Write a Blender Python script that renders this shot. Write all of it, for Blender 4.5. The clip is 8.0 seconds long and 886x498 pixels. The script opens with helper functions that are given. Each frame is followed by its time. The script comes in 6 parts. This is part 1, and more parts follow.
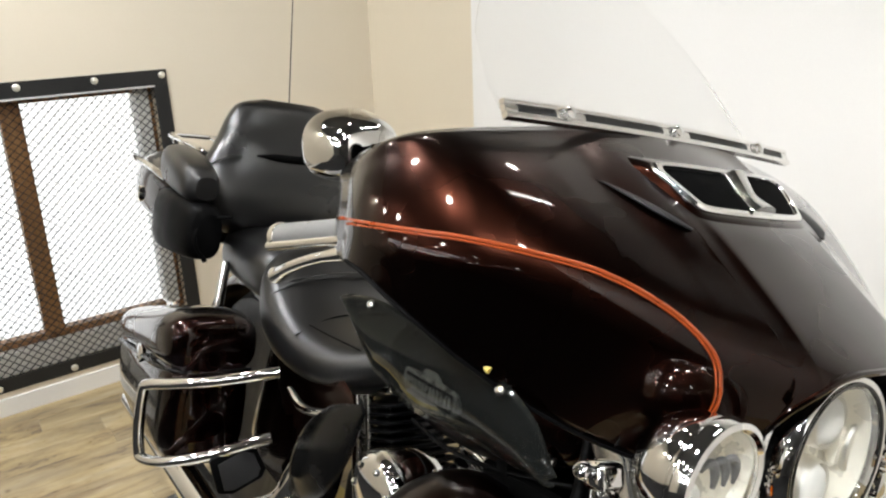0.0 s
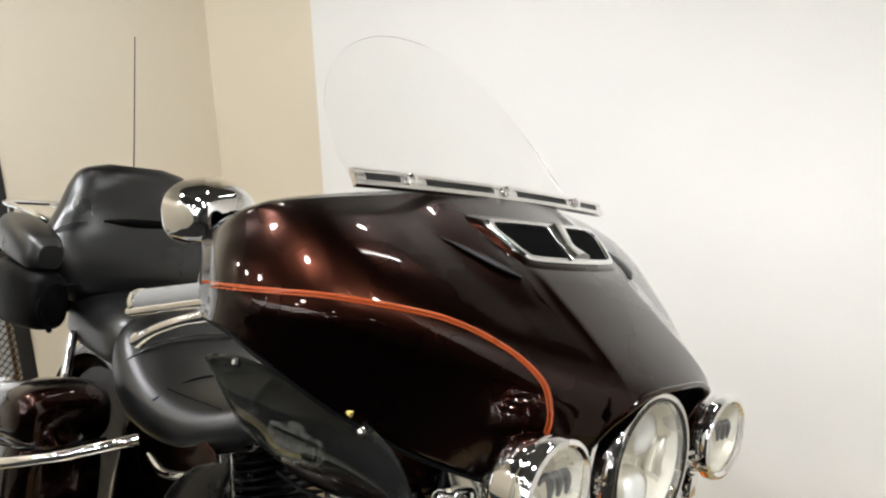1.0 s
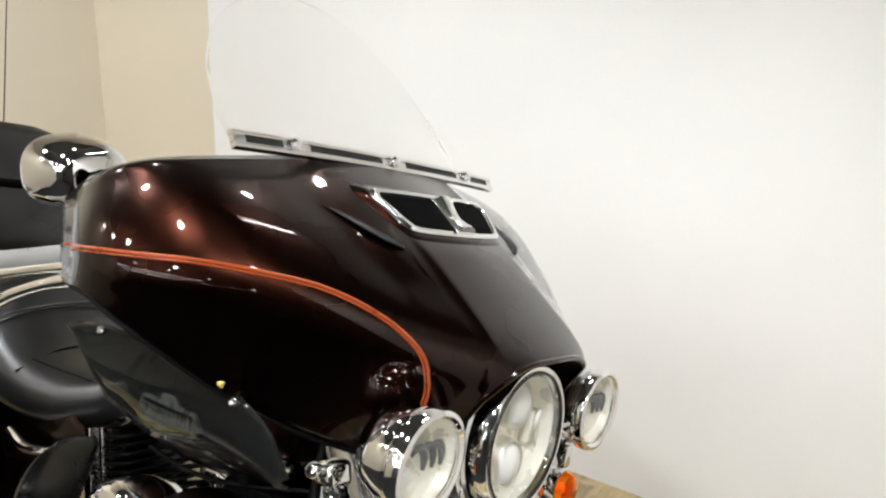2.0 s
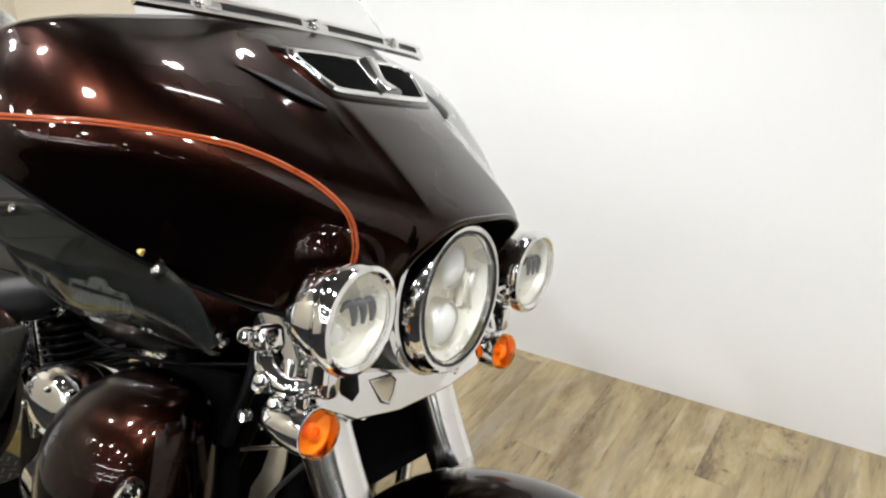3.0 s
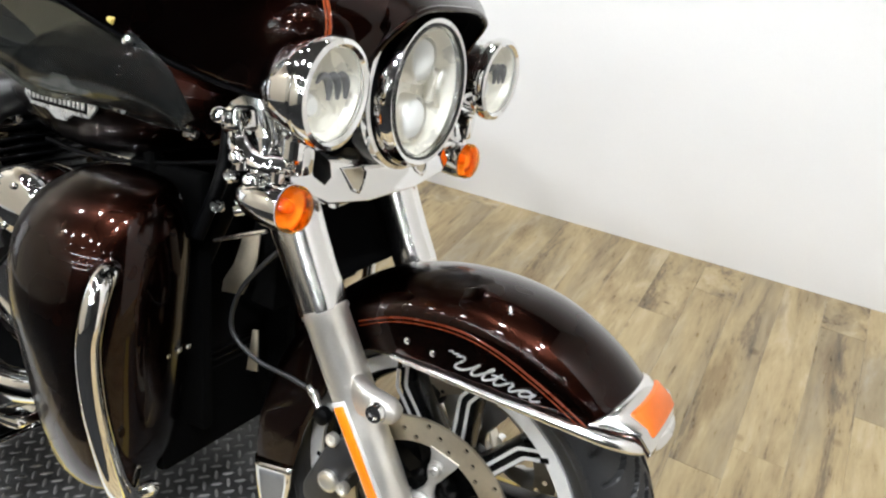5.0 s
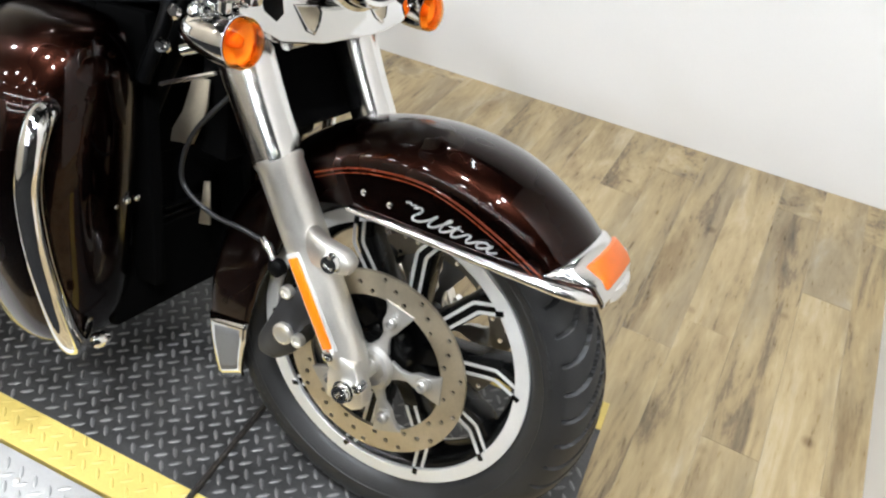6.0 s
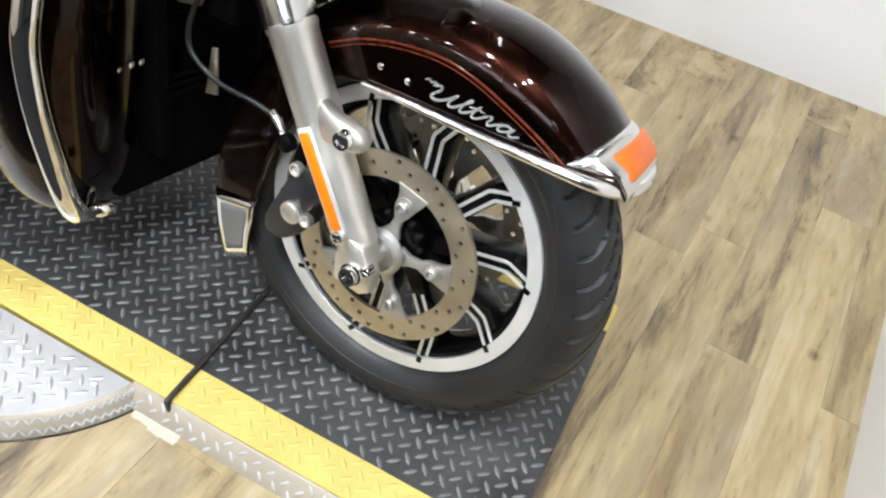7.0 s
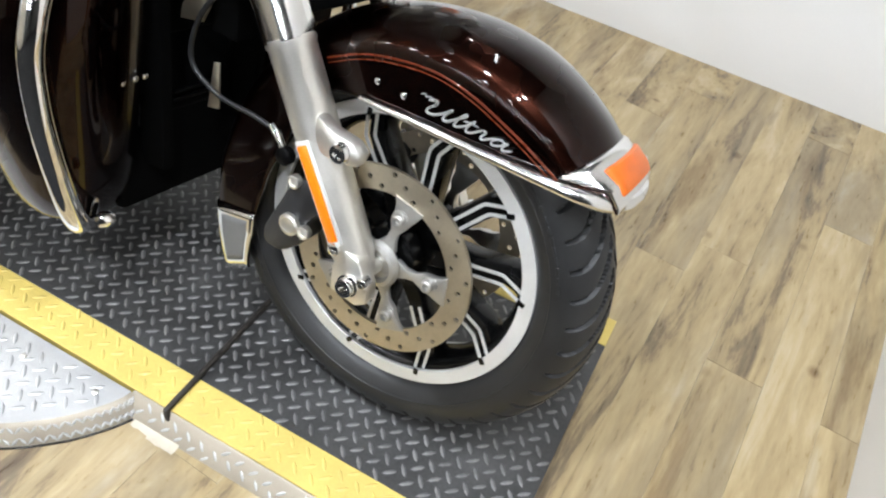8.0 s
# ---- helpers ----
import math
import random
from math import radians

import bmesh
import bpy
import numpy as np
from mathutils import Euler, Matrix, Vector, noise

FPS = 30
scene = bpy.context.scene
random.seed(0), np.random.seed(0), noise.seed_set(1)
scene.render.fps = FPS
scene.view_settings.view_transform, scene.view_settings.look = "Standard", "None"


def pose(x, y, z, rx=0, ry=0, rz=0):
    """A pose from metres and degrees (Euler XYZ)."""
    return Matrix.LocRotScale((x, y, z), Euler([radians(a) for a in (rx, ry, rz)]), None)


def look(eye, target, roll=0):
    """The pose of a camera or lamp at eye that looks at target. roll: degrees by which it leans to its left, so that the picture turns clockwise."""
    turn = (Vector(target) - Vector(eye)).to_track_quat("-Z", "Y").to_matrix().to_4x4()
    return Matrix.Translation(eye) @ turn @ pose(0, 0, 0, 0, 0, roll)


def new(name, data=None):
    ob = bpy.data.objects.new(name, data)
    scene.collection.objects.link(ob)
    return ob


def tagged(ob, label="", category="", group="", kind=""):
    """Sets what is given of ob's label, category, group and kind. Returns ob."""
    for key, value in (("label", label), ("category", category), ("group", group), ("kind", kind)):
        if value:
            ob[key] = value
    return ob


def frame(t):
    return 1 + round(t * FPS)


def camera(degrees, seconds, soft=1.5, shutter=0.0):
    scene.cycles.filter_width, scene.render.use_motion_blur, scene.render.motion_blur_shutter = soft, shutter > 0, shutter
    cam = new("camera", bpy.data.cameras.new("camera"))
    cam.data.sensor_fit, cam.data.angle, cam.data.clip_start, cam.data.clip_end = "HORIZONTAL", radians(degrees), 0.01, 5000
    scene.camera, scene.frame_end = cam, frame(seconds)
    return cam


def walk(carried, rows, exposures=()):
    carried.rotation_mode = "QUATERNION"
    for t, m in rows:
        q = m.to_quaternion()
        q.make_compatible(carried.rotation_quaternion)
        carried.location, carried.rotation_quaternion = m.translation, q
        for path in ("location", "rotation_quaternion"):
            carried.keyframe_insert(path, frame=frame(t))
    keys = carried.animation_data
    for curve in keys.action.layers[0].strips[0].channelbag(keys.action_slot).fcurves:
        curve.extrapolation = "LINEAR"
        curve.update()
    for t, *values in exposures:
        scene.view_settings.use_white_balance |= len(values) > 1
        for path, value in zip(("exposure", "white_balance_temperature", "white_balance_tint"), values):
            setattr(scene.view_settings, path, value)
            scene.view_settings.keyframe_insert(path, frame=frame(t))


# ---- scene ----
cam = camera(60.62, 8.0, 2.2)
PATH = [
    (0, (0.2224, -0.5428, 1.3748), (-0.5736, -0.0240, 1.0632), -2.29),
    (0.5, (0.2641, -0.5999, 1.3993), (-0.4823, 0.0109, 1.1352), -3.21),
    (1, (0.2942, -0.6023, 1.4078), (-0.3919, 0.0798, 1.1546), -1.75),
    (1.5, (0.2982, -0.5839, 1.3963), (-0.3181, 0.1546, 1.1228), 1.41),
    (1.7, (0.3014, -0.5803, 1.3980), (-0.2998, 0.1739, 1.1338), 2.09),
    (2.8, (0.3220, -0.5621, 1.3624), (-0.2055, 0.1946, 0.9761), 0.55),
    (3, (0.3313, -0.5586, 1.3394), (-0.1740, 0.2051, 0.9376), 0.93),
    (3.5, (0.3311, -0.5571, 1.2686), (-0.0997, 0.2029, 0.7819), 3.52),
    (4, (0.3399, -0.5899, 1.2602), (-0.0891, 0.1742, 0.7784), 2.91),
    (4.2, (0.3417, -0.6075, 1.2595), (-0.0941, 0.1494, 0.7724), 3.52),
    (5.3, (0.3705, -0.6400, 1.2421), (-0.0122, 0.0873, 0.6723), 4.81),
    (5.5, (0.3765, -0.6395, 1.2288), (0.0149, 0.0826, 0.6390), 5.54),
    (6, (0.3766, -0.6423, 1.1940), (0.0601, 0.0487, 0.5441), 7.81),
    (6.5, (0.3645, -0.6399, 1.1672), (0.0849, 0.0098, 0.4603), 10.11),
    (7, (0.3662, -0.6359, 1.1450), (0.0968, -0.0184, 0.4059), 11.65),
    (7.5, (0.3727, -0.6295, 1.1496), (0.0917, -0.0139, 0.4134), 11.22),
    (8, (0.3888, -0.6359, 1.1525), (0.0981, -0.0128, 0.4263), 11.04),
]
walk(cam, [(t, look(eye, target, roll)) for t, eye, target, roll in PATH], [(0.0, -0.24, 6560, 10), (1.5, -0.26, 6540, 10), (3.0, -0.18, 6290, 10), (5.5, -0.02, 6150, 10), (8.0, -0.06, 6020, 10)])

import functools

# ---- world and light ----
world = bpy.data.worlds.new("showroom_air")
scene.world = world
world.use_nodes = True
world.node_tree.nodes["Background"].inputs[0].default_value = (1.0, 0.95, 0.88, 1)
world.node_tree.nodes["Background"].inputs[1].default_value = 0.02


FLOOR_Z = -0.03
CEIL_Z = 2.95
LEAN = -13.81

# ---- materials ----


def node_material(name):
    m = bpy.data.materials.new(name)
    m.use_nodes = True
    nt = m.node_tree
    return m, nt, nt.nodes["Principled BSDF"]


def link(nt, a, b):
    nt.links.new(a, b)


def coords(nt, scale=(1, 1, 1), rot=(0, 0, 0)):
    tc = nt.nodes.new("ShaderNodeTexCoord")
    mp = nt.nodes.new("ShaderNodeMapping")
    mp.inputs["Scale"].default_value = scale
    mp.inputs["Rotation"].default_value = rot
    link(nt, tc.outputs["Object"], mp.inputs["Vector"])
    return mp.outputs["Vector"]


def noise_node(nt, vec, scale, detail=4, rough=0.55):
    n = nt.nodes.new("ShaderNodeTexNoise")
    n.inputs["Scale"].default_value = scale
    n.inputs["Detail"].default_value = detail
    n.inputs["Roughness"].default_value = rough
    link(nt, vec, n.inputs["Vector"])
    return n.outputs["Fac"]


def ramp(nt, fac, stops):
    r = nt.nodes.new("ShaderNodeValToRGB")
    el = r.color_ramp.elements
    while len(el) < len(stops):
        el.new(0.5)
    for e, (pos, c) in zip(el, stops):
        e.position, e.color = pos, (*c, 1)
    link(nt, fac, r.inputs["Fac"])
    return r.outputs["Color"]


def mapped(nt, fac, lo, hi, a=0.3, b=0.7):
    r = nt.nodes.new("ShaderNodeMapRange")
    for key, v in (("From Min", a), ("From Max", b), ("To Min", lo), ("To Max", hi)):
        r.inputs[key].default_value = v
    link(nt, fac, r.inputs["Value"])
    return r.outputs["Result"]


def bump(nt, bsdf, fac, strength, distance):
    b = nt.nodes.new("ShaderNodeBump")
    b.inputs["Strength"].default_value = strength
    b.inputs["Distance"].default_value = distance
    link(nt, fac, b.inputs["Height"])
    link(nt, b.outputs["Normal"], bsdf.inputs["Normal"])


def scaled(c, k):
    return tuple(min(1.0, v * k) for v in c)


def surface(name, base, rough=0.5, metal=0.0, coat=0.0, vary=0.15, scale=8.0, fine=120.0, relief=0.0, rough_vary=0.08, **more):
    """A plain surface with blotches at one scale, grain at another, and a fine relief."""
    m, nt, p = node_material(name)
    v = coords(nt)
    big, small = noise_node(nt, v, scale), noise_node(nt, v, fine, 3)
    mix = nt.nodes.new("ShaderNodeMath")
    mix.operation = "MULTIPLY_ADD"
    link(nt, small, mix.inputs[0])
    mix.inputs[1].default_value = 0.4
    link(nt, big, mix.inputs[2])
    link(nt, ramp(nt, mix.outputs[0], [(0.45, scaled(base, 1 - vary)), (0.95, scaled(base, 1 + vary))]), p.inputs["Base Color"])
    link(nt, mapped(nt, big, max(0.02, rough - rough_vary), min(1, rough + rough_vary)), p.inputs["Roughness"])
    p.inputs["Metallic"].default_value = metal
    p.inputs["Coat Weight"].default_value = coat
    p.inputs["Coat Roughness"].default_value = 0.03
    for key, value in more.items():
        p.inputs[key.replace("_", " ")].default_value = value
    if relief:
        bump(nt, p, small, 0.5, relief)
    return m


def glowing(name, colour, strength):
    m, nt, p = node_material(name)
    p.inputs["Base Color"].default_value = (*colour, 1)
    p.inputs["Emission Color"].default_value = (*colour, 1)
    p.inputs["Emission Strength"].default_value = strength
    return m


def glassy(name, colour, rough=0.0, ior=1.45, weight=1.0):
    m, nt, p = node_material(name)
    p.inputs["Base Color"].default_value = (*colour, 1)
    p.inputs["Roughness"].default_value = rough
    p.inputs["IOR"].default_value = ior
    p.inputs["Transmission Weight"].default_value = weight
    return m


PAINT = surface("brown_paint", (0.0122, 0.0036, 0.0021), 0.27, 1.0, 1.0, 0.12, 3, 1400, 0.0, 0.03, Coat_IOR=1.30)
HOSE = surface("grey_rubber_hose", (0.009, 0.009, 0.0095), 0.5, 0.0, 0.0, 0.2, 20, 200, 0.0, 0.08)
# paler than the plate: wear, and the lozenges' glint put into the colour
TREAD_TOP = surface("worn_tread_tops", (0.135, 0.134, 0.132), 0.36, 0.0, 0.0, 0.6, 9, 160, 0.0003, 0.1, Specular_IOR_Level=0.7)
# near-black: the shade of gaps and hollows is put into this colour
HOLLOW_BLACK = surface("matt_black_duct", (0.0015, 0.0015, 0.0015), 0.9, 0.0, 0.0, 0.2, 20, 200, 0.0, 0.05, Specular_IOR_Level=0.05)
LOUVRE = surface("dark_grey_louvre", (0.15, 0.15, 0.155), 0.4, 0.3, 0.0, 0.1, 30, 200)
CHROME = surface("chrome", (0.86, 0.86, 0.85), 0.05, 1.0, 0.0, 0.03, 6, 60, 0.0, 0.02)
SATIN_CHROME = surface("satin_chrome", (0.84, 0.83, 0.81), 0.17, 1.0, 0.0, 0.04, 8, 200, 0.0, 0.04)
ALLOY = surface("satin_alloy", (0.88, 0.855, 0.80), 0.42, 1.0, 0.0, 0.08, 12, 300, 0.0, 0.06)
BRIGHT_ALLOY = surface("machined_alloy", (0.78, 0.78, 0.77), 0.5, 0.55, 0.0, 0.06, 12, 300, 0.0, 0.06)
CALIPER = surface("dark_grey_caliper", (0.016, 0.016, 0.017), 0.42, 0.0, 0.0, 0.2, 20, 200, 0.0002, 0.08)
GREY = surface("grey_casting", (0.20, 0.20, 0.20), 0.45, 0.4, 0.0, 0.1, 20, 200)
CARRIER = surface("dull_cast_alloy", (0.50, 0.49, 0.465), 0.46, 0.9, 0.0, 0.12, 20, 260, 0.0002, 0.08)
ROTOR = surface("rotor_steel", (0.62, 0.555, 0.43), 0.44, 1.0, 0.0, 0.12, 20, 200, 0.0, 0.08)
BLACK = surface("black_enamel", (0.002, 0.002, 0.002), 0.22, 0.0, 0.0, 0.3, 10, 200, 0.0, 0.08, Specular_IOR_Level=0.3)
SATIN_BLACK = surface("satin_black", (0.0014, 0.0014, 0.0016), 0.42, 0.0, 0.0, 0.3, 14, 200, 0.0002, 0.1, Specular_IOR_Level=0.07)
RUBBER = surface("tyre_rubber", (0.015, 0.015, 0.0155), 0.44, 0.0, 0.0, 0.25, 15, 260, 0.0003, 0.1, Specular_IOR_Level=0.4)
VINYL = surface("black_vinyl", (0.0035, 0.0035, 0.0037), 0.32, 0.0, 0.0, 0.2, 5, 160, 0.0, 0.05, Specular_IOR_Level=0.65)
ORANGE = glassy("amber_lens", (1.0, 0.38, 0.03), 0.10, 1.22, 1.0)
ORANGE_BULB = surface("amber_bulb", (0.95, 0.45, 0.08), 0.2, 0.0, 0.6, 0.05, 60, 300)
REFLEX = surface("amber_reflector", (0.90, 0.23, 0.004), 0.22, 0.0, 0.8, 0.06, 60, 500, 0.0003, 0.03)
RED_LENS = surface("orange_red_lens", (0.66, 0.135, 0.008), 0.35, 0.0, 0.0, 0.1, 60, 500, 0.0003, 0.03)
PINSTRIPE = surface("orange_pinstripe", (0.27, 0.046, 0.009), 0.3, 0.0, 1.0, 0.08, 20, 200)
DIM_STRIPE = surface("dark_orange_pinstripe", (0.115, 0.021, 0.007), 0.3, 0.0, 1.0, 0.08, 20, 200)
LENS = glassy("clear_lens", (0.97, 0.98, 0.97), 0.0, 1.12)
REFLECTOR = surface("lamp_reflector", (0.86, 0.825, 0.73), 0.30, 0.25, 0.2, 0.05, 20, 100)
BADGE = surface("badge_silver", (0.80, 0.80, 0.79), 0.3, 0.7, 0.0, 0.1, 50, 300)
SMOKE = glassy("smoked_plastic", (0.115, 0.123, 0.117), 0.0, 1.17, 0.94)
SCREEN = glassy("clear_windshield", (0.985, 0.985, 0.98), 0.0, 1.06, 1.0)
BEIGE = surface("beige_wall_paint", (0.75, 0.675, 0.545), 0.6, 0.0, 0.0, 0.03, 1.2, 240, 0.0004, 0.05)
# BEIGE made darker: the slanting strip's shade is put into its colour
BEIGE_SHADED = surface("deep_beige_wall_paint", (0.68, 0.60, 0.465), 0.6, 0.0, 0.0, 0.03, 1.2, 240, 0.0004, 0.05)
CORD = surface("dark_brown_cord", (0.022, 0.018, 0.014), 0.5, 0.0, 0.0, 0.95, 150, 500, 0.0008, 0.1)
WALL = surface("white_wall_paint", (0.80, 0.788, 0.768), 0.6, 0.0, 0.0, 0.03, 1.2, 240, 0.0004, 0.05)
CEILING = surface("grey_ceiling_paint", (0.07, 0.069, 0.068), 0.8, 0.0, 0.0, 0.03, 1.5, 200)
DARK_WALL = surface("charcoal_wall_paint", (0.05, 0.049, 0.047), 0.7, 0.0, 0.0, 0.06, 1.5, 200)
STEEL_BLACK = surface("black_steel", (0.018, 0.018, 0.018), 0.5, 0.3, 0.0, 0.35, 10, 120, 0.0004)
YELLOW = surface("yellow_plate_paint", (0.65, 0.505, 0.135), 0.4, 0.0, 0.0, 0.14, 9, 160, 0.0005)
MAT_BLACK = surface("black_tread_plate", (0.042, 0.0415, 0.041), 0.42, 0.0, 0.0, 0.55, 6, 160, 0.0004, 0.12)
PLATE = surface("bright_tread_plate", (0.51, 0.51, 0.505), 0.38, 0.45, 0.0, 0.08, 8, 160, 0.0003, 0.08)
# tan of the sloping edges is the floor's reflection put into the colour
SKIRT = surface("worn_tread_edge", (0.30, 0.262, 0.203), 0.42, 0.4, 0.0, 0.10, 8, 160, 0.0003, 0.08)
TAPE = surface("yellowed_tape", (0.62, 0.56, 0.45), 0.35, 0.0, 0.2, 0.1, 30, 200)
UNSEEN_FLOOR = surface("charcoal_carpet", (0.018, 0.018, 0.019), 0.95, 0.0, 0.0, 0.3, 4, 300, 0.002, 0.03, Specular_IOR_Level=0.1)
WHITE = surface("white_trim_paint", (0.80, 0.79, 0.76), 0.5, 0.0, 0.0, 0.03, 3, 100)
CONCRETE = surface("subfloor_screed", (0.10, 0.085, 0.06), 0.8, 0.0, 0.0, 0.2, 4, 90)


def wood(name, stops, grain=(1.0, 16.0, 1.0), rough=0.42, knots=False):
    m, nt, p = node_material(name)
    info = nt.nodes.new("ShaderNodeObjectInfo")
    tc = nt.nodes.new("ShaderNodeTexCoord")
    shift = nt.nodes.new("ShaderNodeVectorMath")
    shift.operation = "MULTIPLY_ADD"
    link(nt, tc.outputs["Object"], shift.inputs[0])
    shift.inputs[1].default_value = grain
    off = nt.nodes.new("ShaderNodeCombineXYZ")
    mul = nt.nodes.new("ShaderNodeMath")
    mul.operation = "MULTIPLY"
    link(nt, info.outputs["Random"], mul.inputs[0])
    mul.inputs[1].default_value = 53.0
    for k in range(3):
        link(nt, mul.outputs[0], off.inputs[k])
    link(nt, off.outputs[0], shift.inputs[2])
    v = shift.outputs[0]
    wide, fine = noise_node(nt, v, 2.2, 7, 0.62), noise_node(nt, v, 15, 5, 0.65)
    for n in nt.nodes:
        if n.type == "TEX_NOISE" and n.inputs["Scale"].default_value < 5:
            n.inputs["Distortion"].default_value = 0.7
    add = nt.nodes.new("ShaderNodeMath")
    add.operation = "MULTIPLY_ADD"
    link(nt, fine, add.inputs[0])
    add.inputs[1].default_value = 0.35
    link(nt, wide, add.inputs[2])
    tone = nt.nodes.new("ShaderNodeMath")
    tone.operation = "MULTIPLY_ADD"
    link(nt, info.outputs["Random"], tone.inputs[0])
    tone.inputs[1].default_value = 0.10
    link(nt, add.outputs[0], tone.inputs[2])
    colour = ramp(nt, tone.outputs[0], stops)
    if knots:
        squeeze = nt.nodes.new("ShaderNodeVectorMath")
        squeeze.operation = "MULTIPLY"
        link(nt, v, squeeze.inputs[0])
        squeeze.inputs[1].default_value = (1.0, 5.5, 5.5)
        vor = nt.nodes.new("ShaderNodeTexVoronoi")
        vor.inputs["Scale"].default_value = 0.95
        link(nt, squeeze.outputs[0], vor.inputs["Vector"])
        dark = nt.nodes.new("ShaderNodeMix")
        dark.data_type, dark.blend_type = "RGBA", "MULTIPLY"
        link(nt, mapped(nt, vor.outputs["Distance"], 0.75, 0.0, 0.035, 0.11), dark.inputs["Factor"])
        link(nt, colour, dark.inputs["A"])
        dark.inputs["B"].default_value = (0.35, 0.27, 0.2, 1)
        colour = dark.outputs["Result"]
        # broad grey and umber weathering along the boards
        for scale, low, high, most, tint in ((1.15, 0.46, 0.62, 0.9, (0.70, 0.715, 0.80, 1)), (1.9, 0.55, 0.68, 0.75, (0.50, 0.43, 0.38, 1))):
            worn = nt.nodes.new("ShaderNodeMix")
            worn.data_type, worn.blend_type = "RGBA", "MULTIPLY"
            link(nt, mapped(nt, noise_node(nt, v, scale, 5, 0.6), 0.0, most, low, high), worn.inputs["Factor"])
            link(nt, colour, worn.inputs["A"])
            worn.inputs["B"].default_value = tint
            colour = worn.outputs["Result"]
    link(nt, colour, p.inputs["Base Color"])
    link(nt, mapped(nt, fine, rough - 0.08, rough + 0.1), p.inputs["Roughness"])
    bump(nt, p, fine, 0.25, 0.0006)
    return m


PLANK = wood("weathered_plank", [(0.455, (0.120, 0.090, 0.055)), (0.565, (0.228, 0.170, 0.098)), (0.645, (0.370, 0.280, 0.146)), (0.80, (0.455, 0.356, 0.196)), (0.98, (0.53, 0.448, 0.30))], (7.0, 1.0, 1.0), 0.33, True)
TIMBER = wood("brown_timber", [(0.5, (0.16, 0.07, 0.025)), (0.75, (0.32, 0.16, 0.06)), (0.95, (0.42, 0.23, 0.10))], (14, 14, 1))

# ---- mesh tools ----


def mesh_object(name, verts, faces, material, parent=None, label="", smooth=True):
    me = bpy.data.meshes.new(name)
    me.from_pydata([tuple(map(float, v)) for v in verts], [], [tuple(map(int, q)) for q in faces])
    bm = bmesh.new()
    bm.from_mesh(me)
    bmesh.ops.recalc_face_normals(bm, faces=bm.faces)
    bm.to_mesh(me)
    bm.free()
    if smooth:
        me.shade_smooth()
        me.set_sharp_from_angle(angle=radians(38))
    me.materials.append(material)
    ob = new(name, me)
    if parent:
        ob.parent = parent
    return tagged(ob, label) if label else ob


def part(name, bm, material, parent=None, label="", smooth=True):
    me = bpy.data.meshes.new(name)
    bmesh.ops.recalc_face_normals(bm, faces=bm.faces)
    bm.to_mesh(me)
    bm.free()
    if smooth:
        me.shade_smooth()
        me.set_sharp_from_angle(angle=radians(38))
    me.materials.append(material)
    ob = new(name, me)
    if parent:
        ob.parent = parent
    return tagged(ob, label) if label else ob


def thing(name, label, category, m=None, group="", kind=""):
    ob = new(name)
    ob.empty_display_size = 0.1
    if m is not None:
        ob.matrix_world = m
    return tagged(ob, label, category, group, kind)


def grid_faces(nu, nv, close_u=False, close_v=False, base=0):
    out = []
    for i in range(nu if close_u else nu - 1):
        for j in range(nv if close_v else nv - 1):
            a, b = i, (i + 1) % nu
            c, d = j, (j + 1) % nv
            out.append((base + a * nv + c, base + b * nv + c, base + b * nv + d, base + a * nv + d))
    return out


def catmull(points, n):
    """n points along a smooth curve through the given ones."""
    p = np.array(points, float)
    k = len(p)
    if k == 2:
        s = np.linspace(0, 1, n)[:, None]
        return p[0] * (1 - s) + p[1] * s
    q = np.vstack([2 * p[0] - p[1], p, 2 * p[-1] - p[-2]])
    out = []
    for s in np.linspace(0, k - 1 - 1e-9, n):
        i = int(s)
        t = s - i
        a, b, c, d = q[i], q[i + 1], q[i + 2], q[i + 3]
        out.append(0.5 * (2 * b + (c - a) * t + (2 * a - 5 * b + 4 * c - d) * t * t + (3 * b - a - 3 * c + d) * t ** 3))
    return np.array(out)


def sweep_data(points, radius, sides=14, n=None, caps=True, flat=1.0, closed=False):
    p = np.array(points, float) if n is None else catmull(points, n)
    k = len(p)
    r = np.full(k, radius, float) if np.isscalar(radius) else np.interp(np.linspace(0, 1, k), np.linspace(0, 1, len(radius)), radius)
    tan = np.gradient(p, axis=0)
    if closed:
        tan = np.roll(p, -1, 0) - np.roll(p, 1, 0)
    tan /= np.linalg.norm(tan, axis=1)[:, None] + 1e-12
    up = np.array([0, 0, 1.0]) if abs(tan[0][2]) < 0.9 else np.array([1.0, 0, 0])
    verts = []
    for i in range(k):
        up = up - tan[i] * (up @ tan[i])
        up /= np.linalg.norm(up)
        side = np.cross(tan[i], up)
        for a in np.linspace(0, 2 * np.pi, sides, endpoint=False):
            verts.append(p[i] + r[i] * (np.cos(a) * up * flat + np.sin(a) * side))
    faces = grid_faces(k, sides, closed, True)
    if caps and not closed:
        faces += [tuple(range(sides)), tuple(range((k - 1) * sides, k * sides))]
    return verts, faces


def tube(name, points, radius, material, parent=None, label="", sides=14, n=None, flat=1.0, closed=False):
    v, q = sweep_data(points, radius, sides, n, True, flat, closed)
    return mesh_object(name, v, q, material, parent, label)


def frame_of(axis):
    z = Vector(axis).normalized()
    return z.to_track_quat("Z", "Y").to_matrix().to_4x4()


